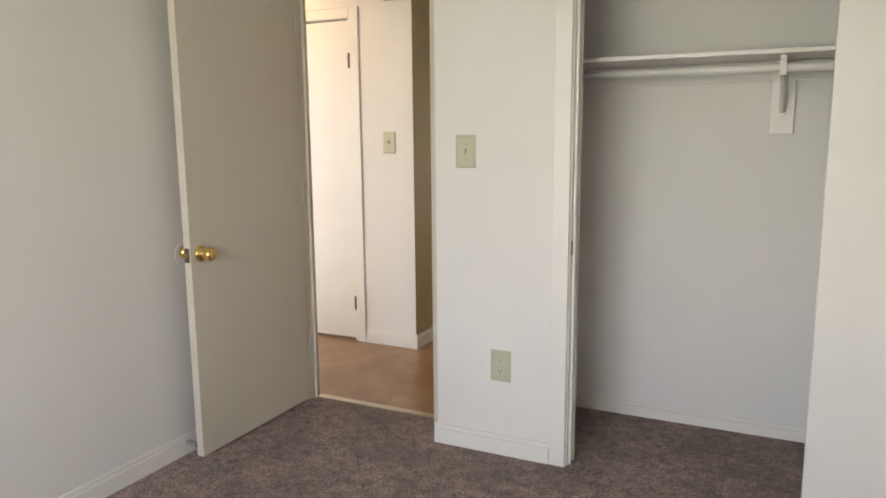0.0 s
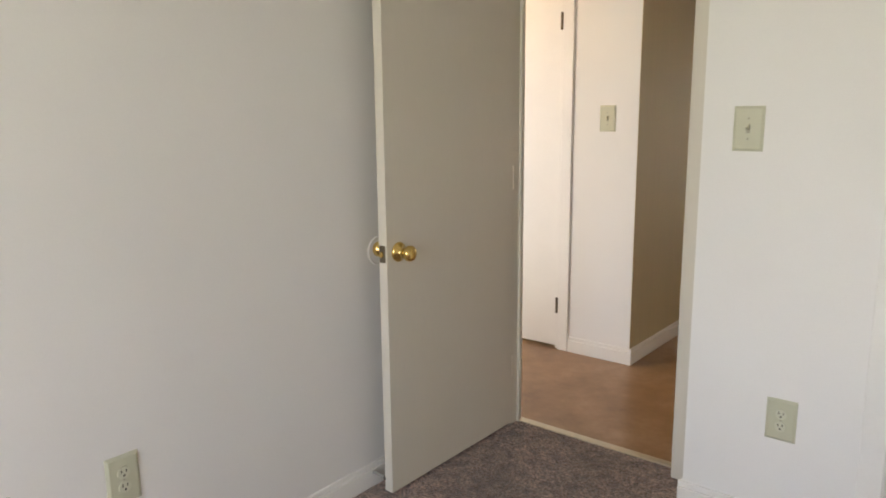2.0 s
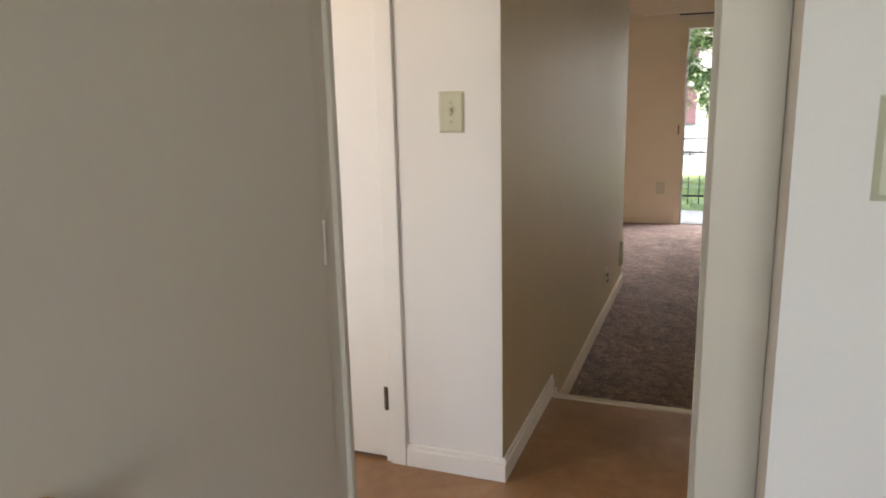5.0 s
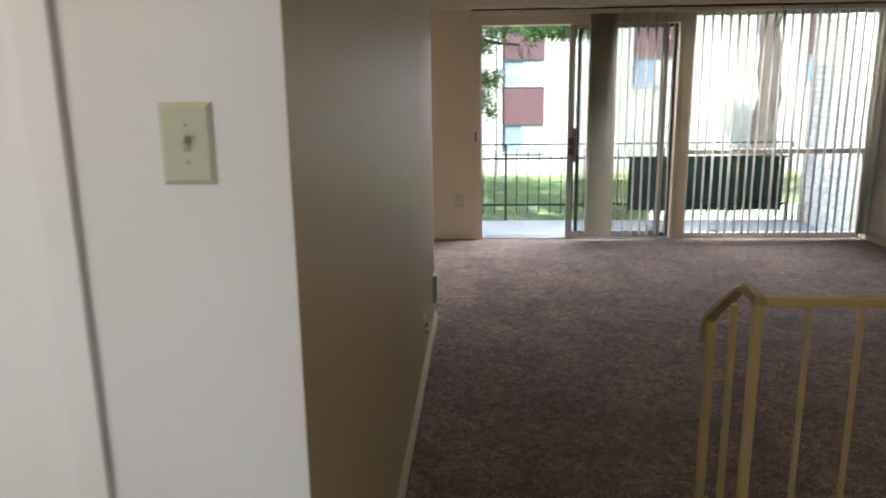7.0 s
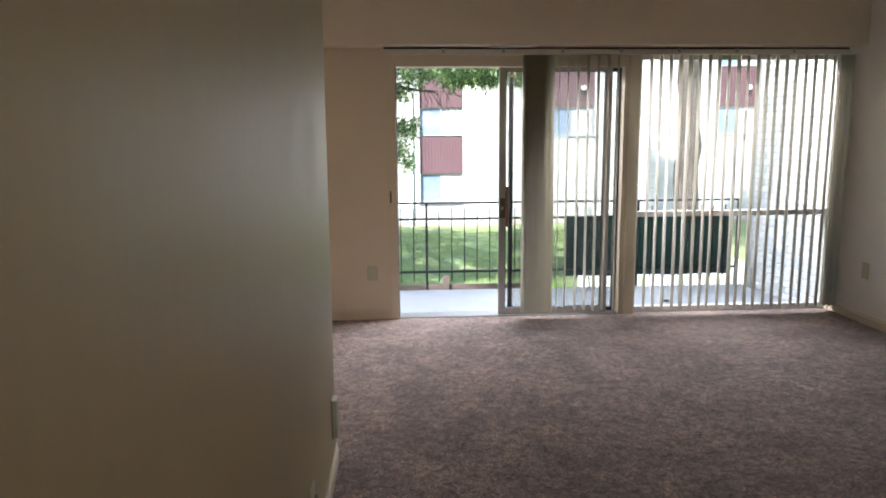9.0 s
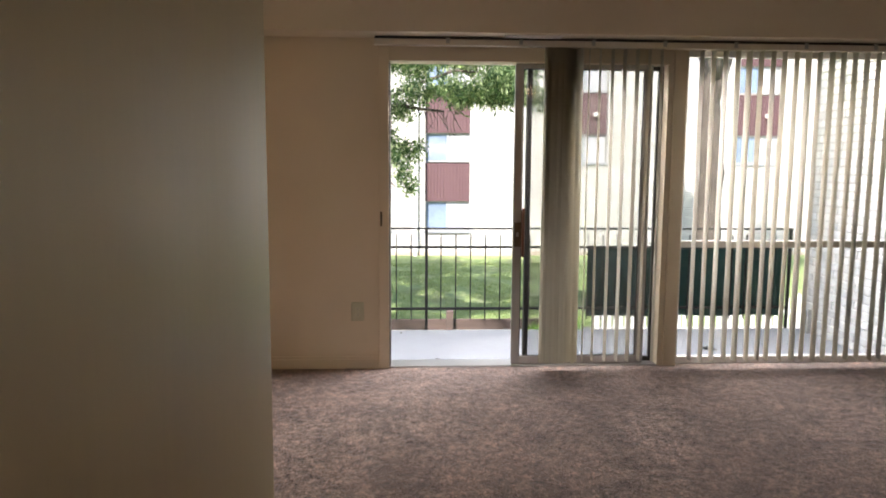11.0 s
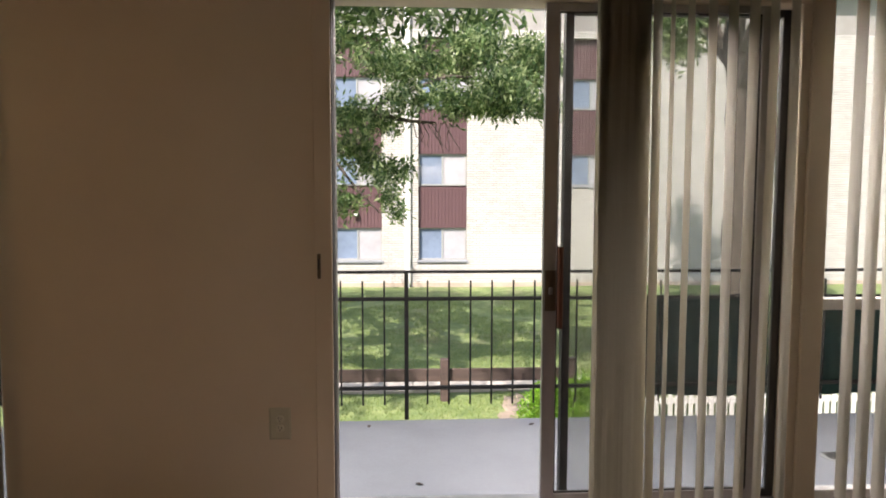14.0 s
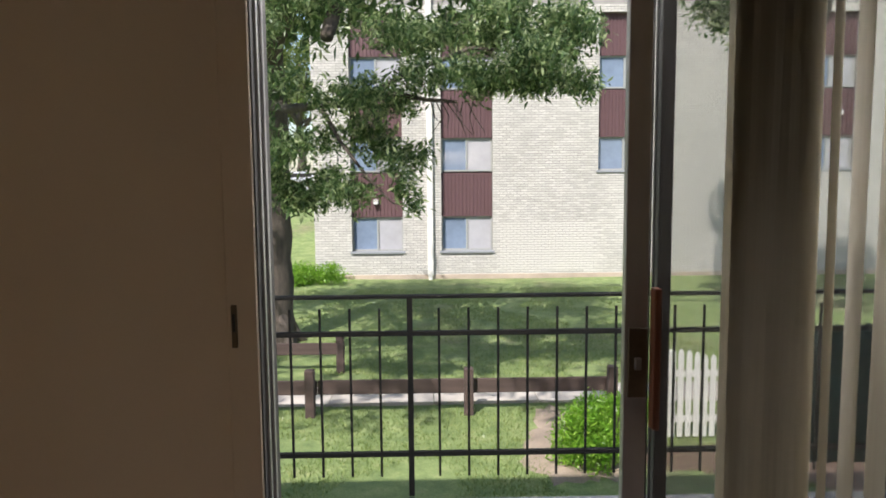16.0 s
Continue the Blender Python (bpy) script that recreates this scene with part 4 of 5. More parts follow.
soil_patch("ground_mulch", 4.9, 12.3, 1.6, 0.7, 5, mulch, "brown mulch bed by the picket fence")

# path of separate slabs
path = tagged(new("path"), label="pale concrete garden path in jointed slabs", kind="structure")
pslab = mesh_from("slab", boxes((-0.745, 0.745, -0.41, 0.41, -0.08, 0.03), bevel=0.008), path_concrete)
for i in range(14):
    s = new("slab", pslab)
    s.parent = path
    s.location = (-9.0 + 1.5 * i, 14.85 + 0.004 * (i % 3), ZG + 0.015 + 0.004 * ((i * 7) % 5))

# ---- the house across the lawn ----
FY, FZ0 = 26.0, -1.95
FX0, FX1, FZ1 = -2.72, 17.2, 7.6
COLS = [(-1.61, -0.07, 0), (1.09, 2.63, 0), (5.80, 7.40, 1), (12.0, 13.55, 1)]
bands = [("window", -1.05, -0.02), ("panel", -0.02, 1.29), ("window", 1.33, 2.33), ("panel", 2.33, 3.72), ("window", 3.76, 4.72), ("panel", 4.72, 5.95)]
house = thing("apartment_building", "three-storey pale brick apartment house with maroon panels", "building", at=(0, 0, 0))


def wall_spans():
    """The brick fields between the window columns."""
    out, x = [], FX0
    for x0, x1, up in COLS:
        out.append((x, x0, FZ0, FZ1))
        out.append((x0, x1, FZ0, 1.26 if up else -1.12))
        out.append((x0, x1, 5.95, FZ1))
        x = x1
    out.append((x, FX1, FZ0, FZ1))
    return out


part("wall", boxes(*[(a, b, FY + 0.012, FY + 0.30, c, d) for a, b, c, d in wall_spans()]), mortar, house, "pale mortar between painted bricks")
part("foundation", boxes((FX0, FX1, FY - 0.02, FY + 0.30, FZ0 - 0.6, FZ0 + 0.19), bevel=0.01), tan_footing, house, "tan stained footing course")
part("side_wall", boxes((FX0, FX0 + 0.25, FY + 0.301, FY + 9, FZ0, FZ1), (FX1 - 0.25, FX1, FY + 0.301, FY + 9, FZ0, FZ1)), pale_brick, house)
part("back_wall", boxes((FX0 + 0.25, FX1 - 0.25, FY + 8.8, FY + 9, FZ0, FZ1)), pale_brick, house)
roof_ob = part("roof", boxes((FX0 - 0.5, FX1 + 0.5, FY - 0.5, FY + 9.5, FZ1, FZ1 + 0.25), bevel=0.02), roof_shingle, house)
part("fascia", boxes((FX0 - 0.5, FX1 + 0.5, FY - 0.53, FY - 0.501, FZ1 - 0.08, FZ1 + 0.22)), white_metal, house)
for cx0, cx1, up in COLS:
    for kind, z0, z1 in bands:
        if up and z1 < 1.31:
            continue
        if kind == "panel":
            bm = bmesh.new()
            n = int((cx1 - cx0) / 0.105)
            line = [(cx0, 0.0)]
            for i in range(n):
                u = (cx1 - cx0) / n
                line += [(cx0 + u * (i + 0.2), 0.0), (cx0 + u * (i + 0.24), -0.024), (cx0 + u * (i + 0.80), -0.024), (cx0 + u * (i + 0.84), 0.0)]
            line += [(cx1, 0.0), (cx1, 0.07), (cx0, 0.07)]
            lo = [bm.verts.new((a, FY + 0.16 + b, z0)) for a, b in line]
            hi = [bm.verts.new((a, FY + 0.16 + b, z1)) for a, b in line]
            for k in range(len(line)):
                k2 = (k + 1) % len(line)
                bm.faces.new((lo[k], lo[k2], hi[k2], hi[k]))
            part("panel", bm, maroon, house, "maroon ribbed metal panel")
        else:
            w = part("window", boxes((cx0, cx1, FY + 0.20, FY + 0.26, z0, z0 + 0.05), (cx0, cx1, FY + 0.20, FY + 0.26, z1 - 0.05, z1), (cx0, cx0 + 0.05, FY + 0.20, FY + 0.26, z0 + 0.05, z1 - 0.05), (cx1 - 0.05, cx1, FY + 0.20, FY + 0.26, z0 + 0.05, z1 - 0.05), ((cx0 + cx1) / 2 - 0.025, (cx0 + cx1) / 2 + 0.025, FY + 0.19, FY + 0.26, z0 + 0.05, z1 - 0.05)), grey_metal, house, "aluminium sliding window")
            mid = (cx0 + cx1) / 2
            part("pane", boxes((cx0 + 0.05, mid - 0.025, FY + 0.235, FY + 0.245, z0 + 0.05, z1 - 0.05)), pane_far, w, "window pane with the sky's reflection put into its blue")
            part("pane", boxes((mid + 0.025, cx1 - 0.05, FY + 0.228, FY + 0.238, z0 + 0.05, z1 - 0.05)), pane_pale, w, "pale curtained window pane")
            if z0 < -1 or (up and z0 < 1.4):
                part("sill", boxes((cx0 - 0.06, cx1 + 0.06, FY - 0.05, FY + 0.2, z0 - 0.07, z0 - 0.002), bevel=0.008), concrete, w)
for xx, zz in ((-0.88, 0.44), (7.0, 3.0), (13.1, 3.0)):
    part("vent_hood", boxes((xx - 0.07, xx + 0.07, FY - 0.02, FY + 0.159, zz - 0.07, zz + 0.07), bevel=0.01), white_metal, house, "small white dryer vent hood")
ds = part("downspout", boxes((0.66, 0.84, FY - 0.16, FY - 0.03, FZ0 + 0.15, FZ1 - 0.1), bevel=0.02), white_metal, house, "white boxed downspout")
part("spout_foot", tube([(0.75, FY - 0.1, FZ0 + 0.16), (0.75, FY - 0.14, FZ0 - 0.02), (0.75, FY - 0.45, FZ0 - 0.06)], [0.06, 0.06, 0.05], 10), white_metal, ds)

# bricks: those beside the downspout column are pieces, the rest is one joined field
BL, BHH, JX, JZ = 0.198, 0.060, 0.212, 0.0760
brick_mesh = mesh_from("brick", boxes((-BL / 2, BL / 2, -0.012, 0.02, -BHH / 2, BHH / 2)), pale_brick)
bv, bf, singles = [], [], 0
rb = random.Random(11)
for a, b, c, d in wall_spans():
    if b - a < 0.3:
        continue
    for r in range(int((d - c) / JZ)):
        z = c + JZ * (r + 0.5)
        if z > 6.2:
            break
        x = a + (0 if r % 2 else -JX / 2)
        while x < b:
            x0, x1 = max(x, a), min(x + BL, b)
            x += JX
            if x1 - x0 < 0.04:
                continue
            if 2.63 < x0 and x1 < 5.8 and -1.62 < z < -0.2 and x1 - x0 > 0.19 and singles < 290:
                p = new("brick", brick_mesh)
                p.parent = house
                p.location = ((x0 + x1) / 2, FY + 0.004 * rb.random(), z)
                singles += 1
                continue
            y0 = FY - 0.012 + 0.006 * rb.random()
            k = len(bv)
            bv += [(x0, y0, z - BHH / 2), (x1, y0, z - BHH / 2), (x1, y0, z + BHH / 2), (x0, y0, z + BHH / 2), (x0, FY + 0.012, z - BHH / 2), (x1, FY + 0.012, z - BHH / 2), (x1, FY + 0.012, z + BHH / 2), (x0, FY + 0.012, z + BHH / 2)]
            bf += [(k, k + 1, k + 2, k + 3), (k + 1, k, k + 4, k + 5), (k + 3, k + 2, k + 6, k + 7), (k, k + 3, k + 7, k + 4), (k + 2, k + 1, k + 5, k + 6)]
tagged(fast_mesh("bricks", bv, bf, pale_brick, house), label="field of pale painted bricks", kind="stuff")

# balcony side wall of separate bricks
side = tagged(part("wall_balcony_side", boxes((4.122, 4.34, YG + 0.2, YB - 0.02, ZB, 2.6)), pale_mortar), label="white-painted brick wall at the balcony's end", kind="structure")
sb = mesh_from("brick", boxes((-0.012, 0.03, -0.0975, 0.0975, -0.029, 0.029), bevel=0.003), side_brick)
sh = mesh_from("brick", boxes((-0.012, 0.03, -0.045, 0.045, -0.029, 0.029), bevel=0.003), side_brick)
for r in range(41):
    z = ZB + 0.036 + 0.0685 * r
    y = YG + 0.203
    first = r % 2
    while y < YB - 0.1:
        half = first or y + 0.2 > YB - 0.02
        ln = 0.09 if half else 0.195
        p = new("brick", sh if half else sb)
        p.parent = side
        p.location = (4.118 + rb.uniform(-0.003, 0.003), y + ln / 2, z)
        y += ln + 0.0105
        first = 0


# ---- trees ----
def leaf_cloud(name, centres, count, size, material, parent, seed, droop=0.3):
    """Many small pointed leaves scattered in clumps; each leaf is a bent diamond of two triangles."""
    g = np.random.default_rng(seed)
    c = np.array([k[:3] for k in centres], float)
    r = np.array([k[3:] for k in centres], float)
    wgt = r.prod(1) ** 0.66
    pick = g.choice(len(c), count, p=wgt / wgt.sum())
    d = g.normal(size=(count, 3))
    d /= np.linalg.norm(d, axis=1)[:, None]
    rad = g.random(count)[:, None] ** 0.45
    pos = c[pick] + d * rad * r[pick]
    # twigs: pull leaves together in tufts
    tuft = pos.copy()
    step = 9
    for k in range(0, count - step, step):
        tuft[k:k + step] = pos[k] + g.normal(scale=size * 0.6, size=(step, 3))
    pos = tuft
    ax = g.normal(size=(count, 3))
    ax[:, 2] -= droop * 2
    ax /= np.linalg.norm(ax, axis=1)[:, None]
    sd = np.cross(ax, g.normal(size=(count, 3)))
    sd /= np.linalg.norm(sd, axis=1)[:, None] + 1e-9
    ln = size * (0.6 + 0.8 * g.random(count))[:, None]
    wd = ln * 0.30
    nrm = np.cross(ax, sd)
    v = np.stack([pos, pos + ax * ln * 0.45 + sd * wd * 0.5 + nrm * ln * 0.06, pos + ax * ln, pos + ax * ln * 0.45 - sd * wd * 0.5 + nrm * ln * 0.06], 1).reshape(-1, 3)
    me = bpy.data.meshes.new(name)
    idx = np.arange(count * 4).reshape(-1, 4)
    me.from_pydata(v.tolist(), [], idx.tolist())
    me.materials.append(material)
    ob = new(name, me)
    ob.parent = parent
    return ob


def limb(points, r0, r1, seed):
    """A crooked tapered limb through a few points."""
    rr = random.Random(seed)
    P = [Vector(p) for p in points]
    out = []
    for a, b in zip(P, P[1:]):
        n = max(2, int((b - a).length / 0.45))
        for i in range(n):
            q = a.lerp(b, i / n)
            out.append(q + Vector((rr.uniform(-1, 1), rr.uniform(-1, 1), rr.uniform(-1, 1))) * min(0.05, r0 * 0.18) * (1 if out else 0))
    out.append(P[-1])
    n = len(out)
    return tube(out, [r0 + (r1 - r0) * i / (n - 1) for i in range(n)], 10, 0.03, rr)


TX, TY = -2.32, 18.5
oak = thing("oak_tree", "large leafy oak tree with low hanging branches", "tree", at=(TX, TY, ZG))
trunk = merged(limb([(0, 0, -0.15), (0.0, 0, 0.25), (-0.02, 0, 1.2), (0.05, 0, 3.0), (0.0, 0.1, 5.2), (0.2, 0.0, 8.0)], 0.40, 0.20, 3))
for k in range(5):
    a = k * 1.26 + 0.4
    trunk = merged(trunk, limb([(0.15 * math.cos(a), 0.15 * math.sin(a), 0.55), (0.36 * math.cos(a), 0.36 * math.sin(a), 0.12), (0.6 * math.cos(a), 0.6 * math.sin(a), -0.1)], 0.17, 0.06, k))
part("trunk", trunk, bark, oak, "grey-brown furrowed trunk", smooth=True)


def rel(x, y, z):
    return (x - TX, y - TY, z - ZG)


part("limb", limb([rel(TX, TY, 3.4), rel(-1.4, 16.4, 4.2), rel(-0.55, 14.6, 3.55), rel(-0.62, 14.2, 3.05)], 0.17, 0.09, 7), bark, oak, smooth=True)
part("limb", limb([rel(TX, TY, 2.6), rel(-1.6, 16.5, 2.35), rel(-0.6, 15.0, 2.25), rel(0.3, 14.3, 2.30), rel(1.1, 14.2, 2.2)], 0.11, 0.022, 8), bark, oak, smooth=True)
part("limb", limb([rel(-0.2, 14.6, 2.28), rel(0.45, 14.4, 2.62), rel(1.3, 14.5, 2.95), rel(2.3, 14.5, 2.9)], 0.05, 0.015, 9), bark, oak, smooth=True)
part("limb", limb([rel(-0.9, 15.3, 2.3), rel(-0.5, 14.4, 1.7), rel(-0.1, 14.0, 1.2), rel(0.25, 13.9, 0.85)], 0.035, 0.010, 10), bark, oak, smooth=True)
part("limb", limb([rel(TX, TY, 4.5), rel(0.2, 17.0, 5.6), rel(3.0, 16.0, 6.4), rel(5.0, 15.5, 6.6)], 0.18, 0.04, 12), bark, oak, smooth=True)
part("limb", limb([rel(TX, TY, 4.2), rel(-4.5, 17.0, 5.4), rel(-7.0, 15.0, 6.0)], 0.17, 0.04, 13), bark, oak, smooth=True)
tw = random.Random(17)
for i in range(9):
    x0 = 0.75 + 0.07 * i
    part("twig", limb([rel(x0, 14.2, 2.2), rel(x0 + tw.uniform(-0.05, 0.15), 14.2 + tw.uniform(-0.2, 0.2), 2.0), rel(x0 + tw.uniform(-0.1, 0.25), 14.2 + tw.uniform(-0.2, 0.2), 1.72 + 0.15 * tw.random())], 0.010, 0.004, 40 + i), bark, oak, smooth=True)
g = random.Random(21)
low = []
for i in range(42):       # the skirt that hangs into view
    u = g.random()
    x = -2.9 + 5.7 * u
    top = 3.6
    bottom = 2.5 if x > 0.45 else 1.25
    z = bottom + (top - bottom) * g.random() ** 0.8
    low.append(rel(x, 14.4 + g.uniform(-0.9, 1.2), z) + (0.42, 0.45, 0.22))
for i in range(7):
    low.append(rel(-1.2 + 0.16 * i, 14.1 + g.uniform(-0.3, 0.3), 1.05 + 0.14 * g.uniform(-1, 1)) + (0.22, 0.25, 0.22))
for i in range(4):
    low.append(rel(0.22 + 0.09 * i, 13.95, 1.35 - 0.15 * i) + (0.13, 0.15, 0.15))
for i in range(11):
    low.append(rel(1.2 + 0.165 * i, 14.4 + g.uniform(-0.2, 0.2), 2.45 + 0.2 * g.random()) + (0.22, 0.3, 0.18))
leaf_cloud("low_foliage", low, 33000, 0.108, oak_leaf, oak, 31)
high = []
for i in range(60):
    a, rr_ = g.uniform(0, 2 * math.pi), 4.6 * g.random() ** 0.6
    high.append((rr_ * math.cos(a) + 0.6, rr_ * math.sin(a) * 0.62 - 1.5, 6.0 + 4.0 * g.random() * (1 - rr_ / 9), 1.2, 1.2, 0.55))
leaf_cloud("crown", high, 14500, 0.26, oak_leaf, oak, 32)
# limb and leaves out of view, added to dapple the near lawn with shade
part("limb", limb([rel(TX, TY, 5.2), rel(-2.6, 14.5, 6.4), rel(-3.0, 11.0, 6.9), rel(-3.6, 8.0, 7.0)], 0.20, 0.04, 14), bark, oak, smooth=True)
reach = [rel(g.uniform(-7.5, 1.5), g.uniform(6.9, 11.0), g.uniform(5.9, 8.0)) + (0.8, 0.8, 0.45) for i in range(34)]
leaf_cloud("outer_crown", reach, 3000, 0.26, oak_leaf, oak, 33)


def other_tree(x, y, z, h, r, spread, seed, leaves, size, material, label):
    t = thing("tree", label, "tree", "trees beyond the lawn", at=(x, y, z))
    q = random.Random(seed)
    part("trunk", limb([(0, 0, -0.2), (0.05, 0, h * 0.25), (-0.1, 0.1, h * 0.5), (0.1, 0, h * 0.8)], r, r * 0.35, seed), bark, t, smooth=True)
    cl = []
    for k in range(6):
        a = k * 1.05 + q.random()
        e = (spread * 0.7 * math.cos(a), spread * 0.7 * math.sin(a), h * q.uniform(0.55, 0.85))
        part("limb", limb([(0, 0, h * q.uniform(0.35, 0.5)), (e[0] * 0.5, e[1] * 0.5, e[2] * 0.85), e], r * 0.4, r * 0.1, seed + k), bark, t, smooth=True)
        for j in range(6):
            cl.append((e[0] * q.uniform(0.4, 1.3), e[1] * q.uniform(0.4, 1.3), e[2] + h * q.uniform(-0.2, 0.22), spread * 0.26, spread * 0.26, spread * 0.17))
    leaf_cloud("crown", cl, leaves, size, material, t, seed)
    return t


other_tree(7.4, 17.5, ZG, 12.5, 0.35, 2.6, 51, 14000, 0.22, oak_leaf, "mature tree with a rough grey trunk")
other_tree(-11.0, 23.5, ZG, 8.0, 0.28, 4.6, 52, 22000, 0.22, far_leaf, "leafy tree at the lawn's edge")
other_tree(-24.0, 37.0, -0.6, 10, 0.32, 5.0, 53, 12000, 0.32, far_leaf, "leafy tree beside the drive")
other_tree(-9.0, 60.0, 0.05, 12, 0.4, 6.0, 54, 10000, 0.45, far_leaf, "leafy tree behind the parking strip")
other_tree(-19.0, 64.0, 0.05, 12, 0.4, 6.5, 55, 10000, 0.45, far_leaf, "leafy tree behind the parking strip")
other_tree(-33.0, 62.0, 0.05, 12, 0.4, 6.5, 56, 10000, 0.45, far_leaf, "leafy tree behind the parking strip")
other_tree(-48.0, 56.0, 0.05, 12, 0.4, 7.0, 57, 10000, 0.45, far_leaf, "leafy tree behind the parking strip")


def bush(x, y, z, w, h, seed, label, n=6000, size=0.07):
    b = thing("bush", label, "bush", at=(x, y, z))
    q = random.Random(seed)
    bms = [limb([(0.05 * k, 0, 0), (w * 0.3 * math.cos(k * 1.3), w * 0.3 * math.sin(k * 1.3), h * 0.7)], 0.02, 0.006, seed + k) for k in range(5)]
    for k, s in enumerate(bms):
        part("stem", s, bark, b)
    cl = [(q.uniform(-1, 1) * w * 0.38, q.uniform(-1, 1) * w * 0.38, h * q.uniform(0.15, 0.8), w * 0.2, w * 0.2, h * 0.22) for k in range(14)]
    leaf_cloud("foliage", cl, n, size, bush_leaf, b, seed, droop=-0.3)


bush(2.60, 12.35, ZG, 1.15, 0.88, 61, "bright yellow-green leafy bush beside the bed", 8000)
bush(-2.7, 25.2, ZG, 1.9, 0.85, 62, "low bright green shrub at the house corner", 5000, 0.10)


# low timber rail fence along the path
def rail_fence(name, label, posts, y, x0, x1, z=ZG):
    f = thing(name, label, "fence", "low timber fences", at=(0, y, z))
    for x in posts:
        part("post", boxes((x - 0.065, x + 0.065, -0.065, 0.065, -0.1, 0.66), bevel=0.012), fence_wood, f)
    n = max(1, round((x1 - x0) / 2.2))
    for i in range(n):
        a, b = x0 + (x1 - x0) * i / n, x0 + (x1 - x0) * (i + 1) / n
        part("rail", boxes((a + 0.004, b - 0.004, 0.066, 0.112, 0.285, 0.485), bevel=0.008), fence_wood, f)


rail_fence("rail_fence", "low brown-stained timber rail fence along the path", (-5.3, -3.1, -0.94, 1.225, 3.2), 14.02, -7.0, 3.25)
rail_fence("rail_fence", "low brown-stained timber rail fence on the lawn side", (-5.1, -2.95, -0.80), 16.25, -7.0, -0.73)
rail_fence("rail_fence", "low timber fence by the parking strip", (-8.2, -7.0, -5.8), 40.2, -8.3, -5.7, ground_height(-12, 40.2))


# white picket fence below
pf = thing("picket_fence", "white picket fence with a scalloped top", "fence", at=(3.68, 13.0, ZG))
ppk = {}
for i in range(46):
    h = 1.02 + 0.10 * abs(math.cos(i * math.pi / 9))
    key = round(h, 3)
    if key not in ppk:
        bm = bmesh.new()
        pts = [(-0.033, 0), (0.033, 0), (0.033, h - 0.05), (0, h), (-0.033, h - 0.05)]
        lo = [bm.verts.new((a, -0.009, b)) for a, b in pts]
        hi = [bm.verts.new((a, 0.009, b)) for a, b in pts]
        bm.faces.new(lo)
        bm.faces.new(hi[::-1])
        for k in range(5):
            bm.faces.new((lo[k], hi[k], hi[(k + 1) % 5], lo[(k + 1) % 5]))
        bmesh.ops.recalc_face_normals(bm, faces=bm.faces[:])
        ppk[key] = mesh_from("picket", bm, white_metal)
    p = new("picket", ppk[key])
    p.parent = pf
    p.location = (0.1 * i, 0, 0.03)
for z in (0.25, 0.82):
    part("rail", boxes((-0.05, 4.6, 0.0095, 0.045, z - 0.04, z + 0.04), bevel=0.003), white_metal, pf)
for x in (0, 2.25, 4.5):
    part("post", boxes((x - 0.045, x + 0.045, 0.0455, 0.13, -0.1, 1.1), bevel=0.006), white_metal, pf)


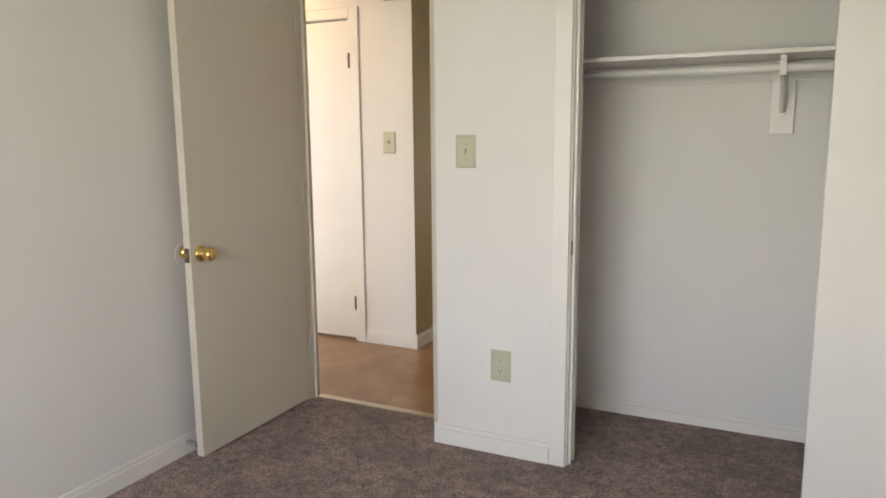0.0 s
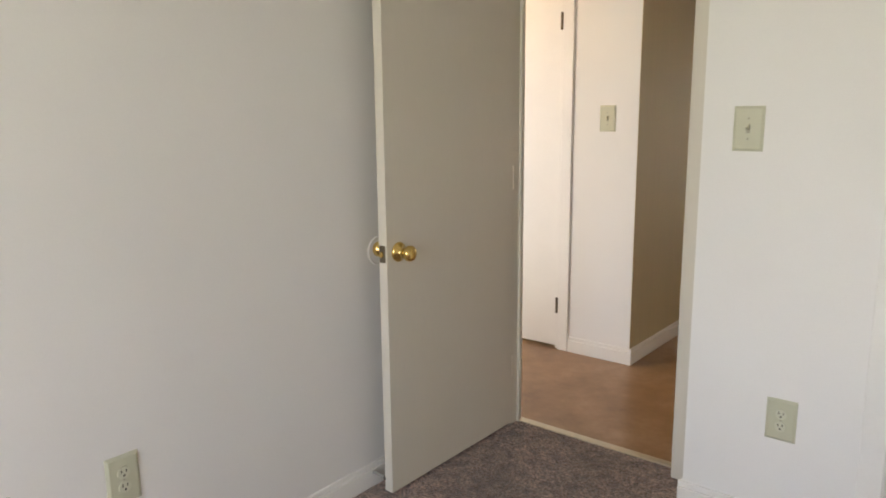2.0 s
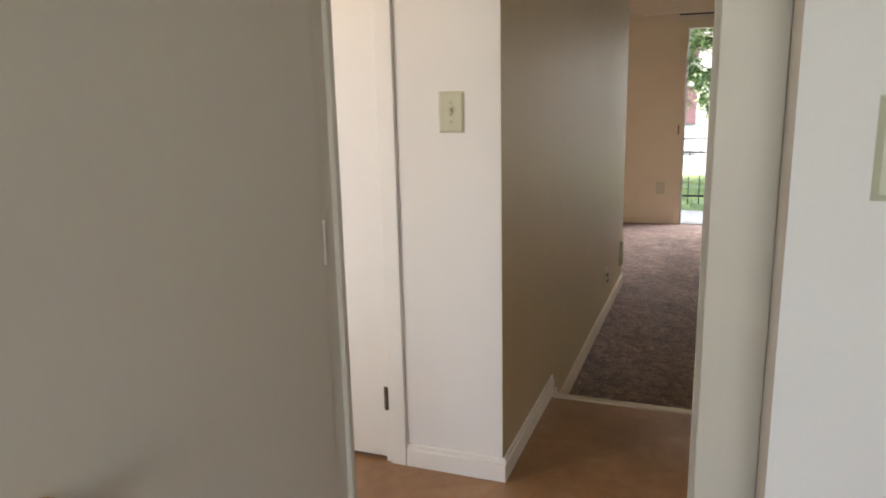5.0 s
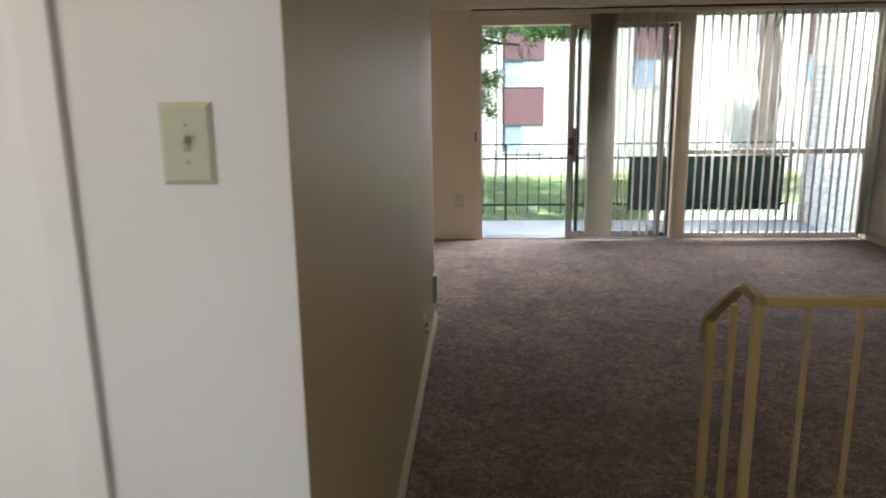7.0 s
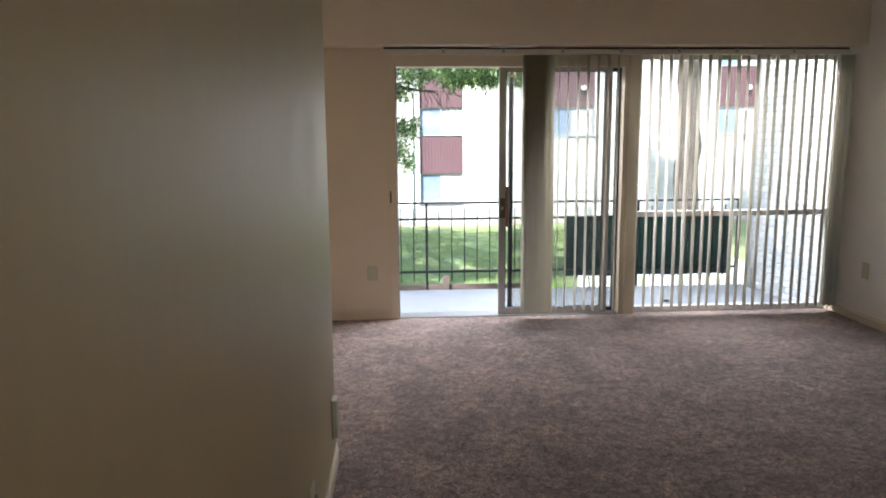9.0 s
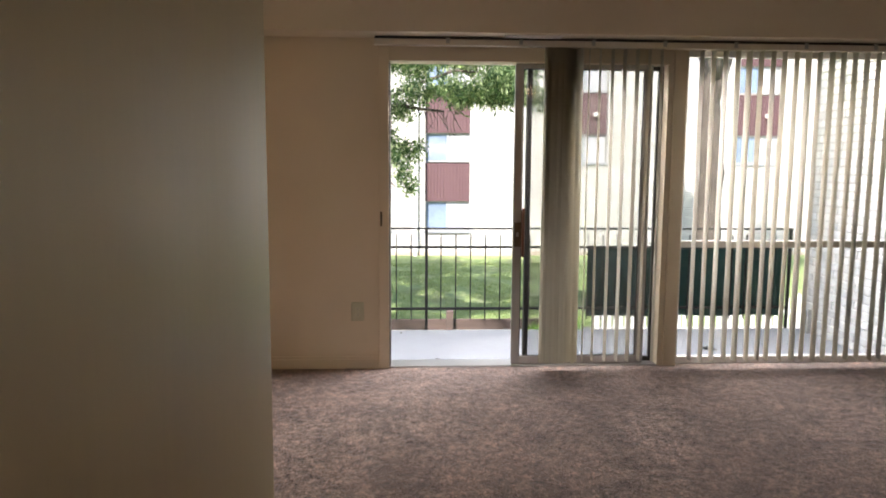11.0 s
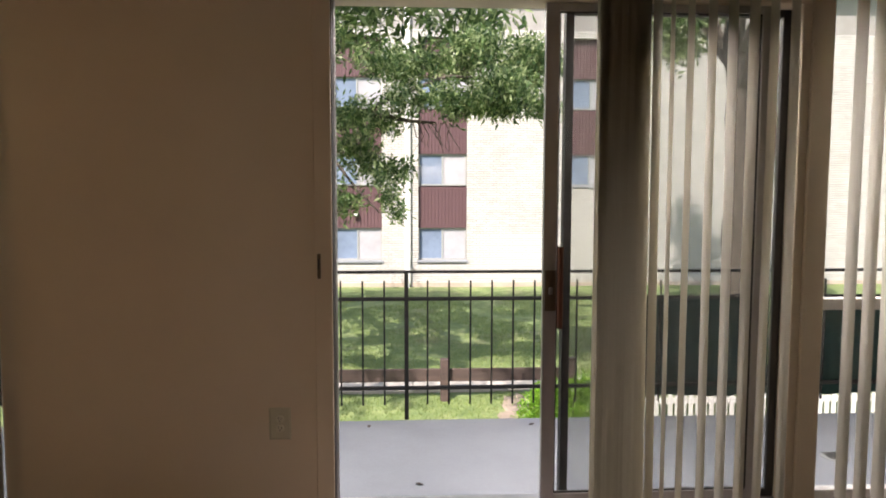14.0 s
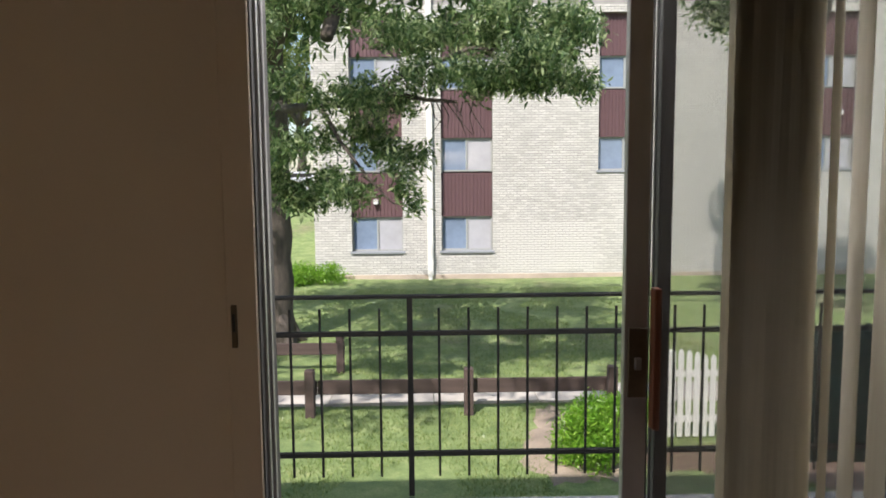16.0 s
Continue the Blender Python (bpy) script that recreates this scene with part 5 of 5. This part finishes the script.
def parked_car(x, y, z, turn, label, material):
    c = thing("car", label, "car", "parked cars", at=(x, y, z))
    c.rotation_euler[2] = radians(turn)
    prof = [(-2.2, 0.35), (-2.25, 0.62), (-2.1, 0.86), (-1.35, 0.95), (-0.75, 1.40), (0.75, 1.44), (1.45, 1.0), (2.15, 0.92), (2.25, 0.6), (2.2, 0.35)]
    bm = bmesh.new()
    lo = [bm.verts.new((a, -0.88 + (0.14 if b > 1.2 else 0), b)) for a, b in prof]
    hi = [bm.verts.new((a, 0.88 - (0.14 if b > 1.2 else 0), b)) for a, b in prof]
    bm.faces.new(lo)
    bm.faces.new(hi[::-1])
    for k in range(len(prof)):
        bm.faces.new((lo[k], hi[k], hi[(k + 1) % len(prof)], lo[(k + 1) % len(prof)]))
    bmesh.ops.recalc_face_normals(bm, faces=bm.faces[:])
    bmesh.ops.bevel(bm, geom=bm.edges[:], offset=0.05, segments=2, affect="EDGES")
    part("body", bm, material, c, smooth=False)
    part("side_window", boxes((-1.0, 0.95, -0.84, -0.80, 1.02, 1.33), bevel=0.01), slot_dark, c, "dark side glass")
    for a in (-1.4, 1.4):
        for b in (-0.86, 0.72):
            w = part("wheel", rod((a, b, 0.32), (a, b + 0.16, 0.32), 0.32, n=24), tyre_rubber, c)
            part("rim", rod((a, b - 0.006, 0.32), (a, b + 0.02, 0.32), 0.2, n=18), aluminium, w)


parked_car(-6.9, 45.4, 0.06, 12, "silver car parked across the lawn", car_paint)
parked_car(-16.5, 46.0, 0.06, 5, "dark car parked across the lawn", grey_metal)

# grass tufts on the near lawn
rg = np.random.default_rng(8)
n = 150000
px_, py_ = rg.uniform(-5, 6, n), 9.0 + 15.0 * rg.random(n) ** 1.7
keep = ~((py_ > 14.40) & (py_ < 15.30)) & (((px_ - 2.40) / 0.52) ** 2 + ((py_ - 12.9) / 1.05) ** 2 > 0.6 + 0.6 * rg.random(n))
thin = np.array([noise.noise(Vector((float(a) * 0.9, float(b) * 0.9, 3.0))) for a, b in zip(px_, py_)])
keep &= thin < 0.22
px_, py_ = px_[keep], py_[keep]
hh = rg.uniform(0.02, 0.055, len(px_))
an = rg.uniform(0, 6.28, len(px_))
gz = np.array([ground_height(float(a), float(b)) for a, b in zip(px_, py_)])
w_ = 0.007
tv = np.stack([np.stack([px_ - w_ * np.cos(an), py_ - w_ * np.sin(an), gz - 0.005], 1), np.stack([px_ + w_ * np.cos(an), py_ + w_ * np.sin(an), gz - 0.005], 1), np.stack([px_ + rg.normal(0, 0.02, len(px_)), py_ + rg.normal(0, 0.02, len(px_)), gz + hh], 1)], 1).reshape(-1, 3)
tagged(fast_mesh("grass", tv.tolist(), np.arange(len(tv)).reshape(-1, 3).tolist(), grass_leaf), label="short mown grass blades on the lawn", kind="stuff", category="grass")
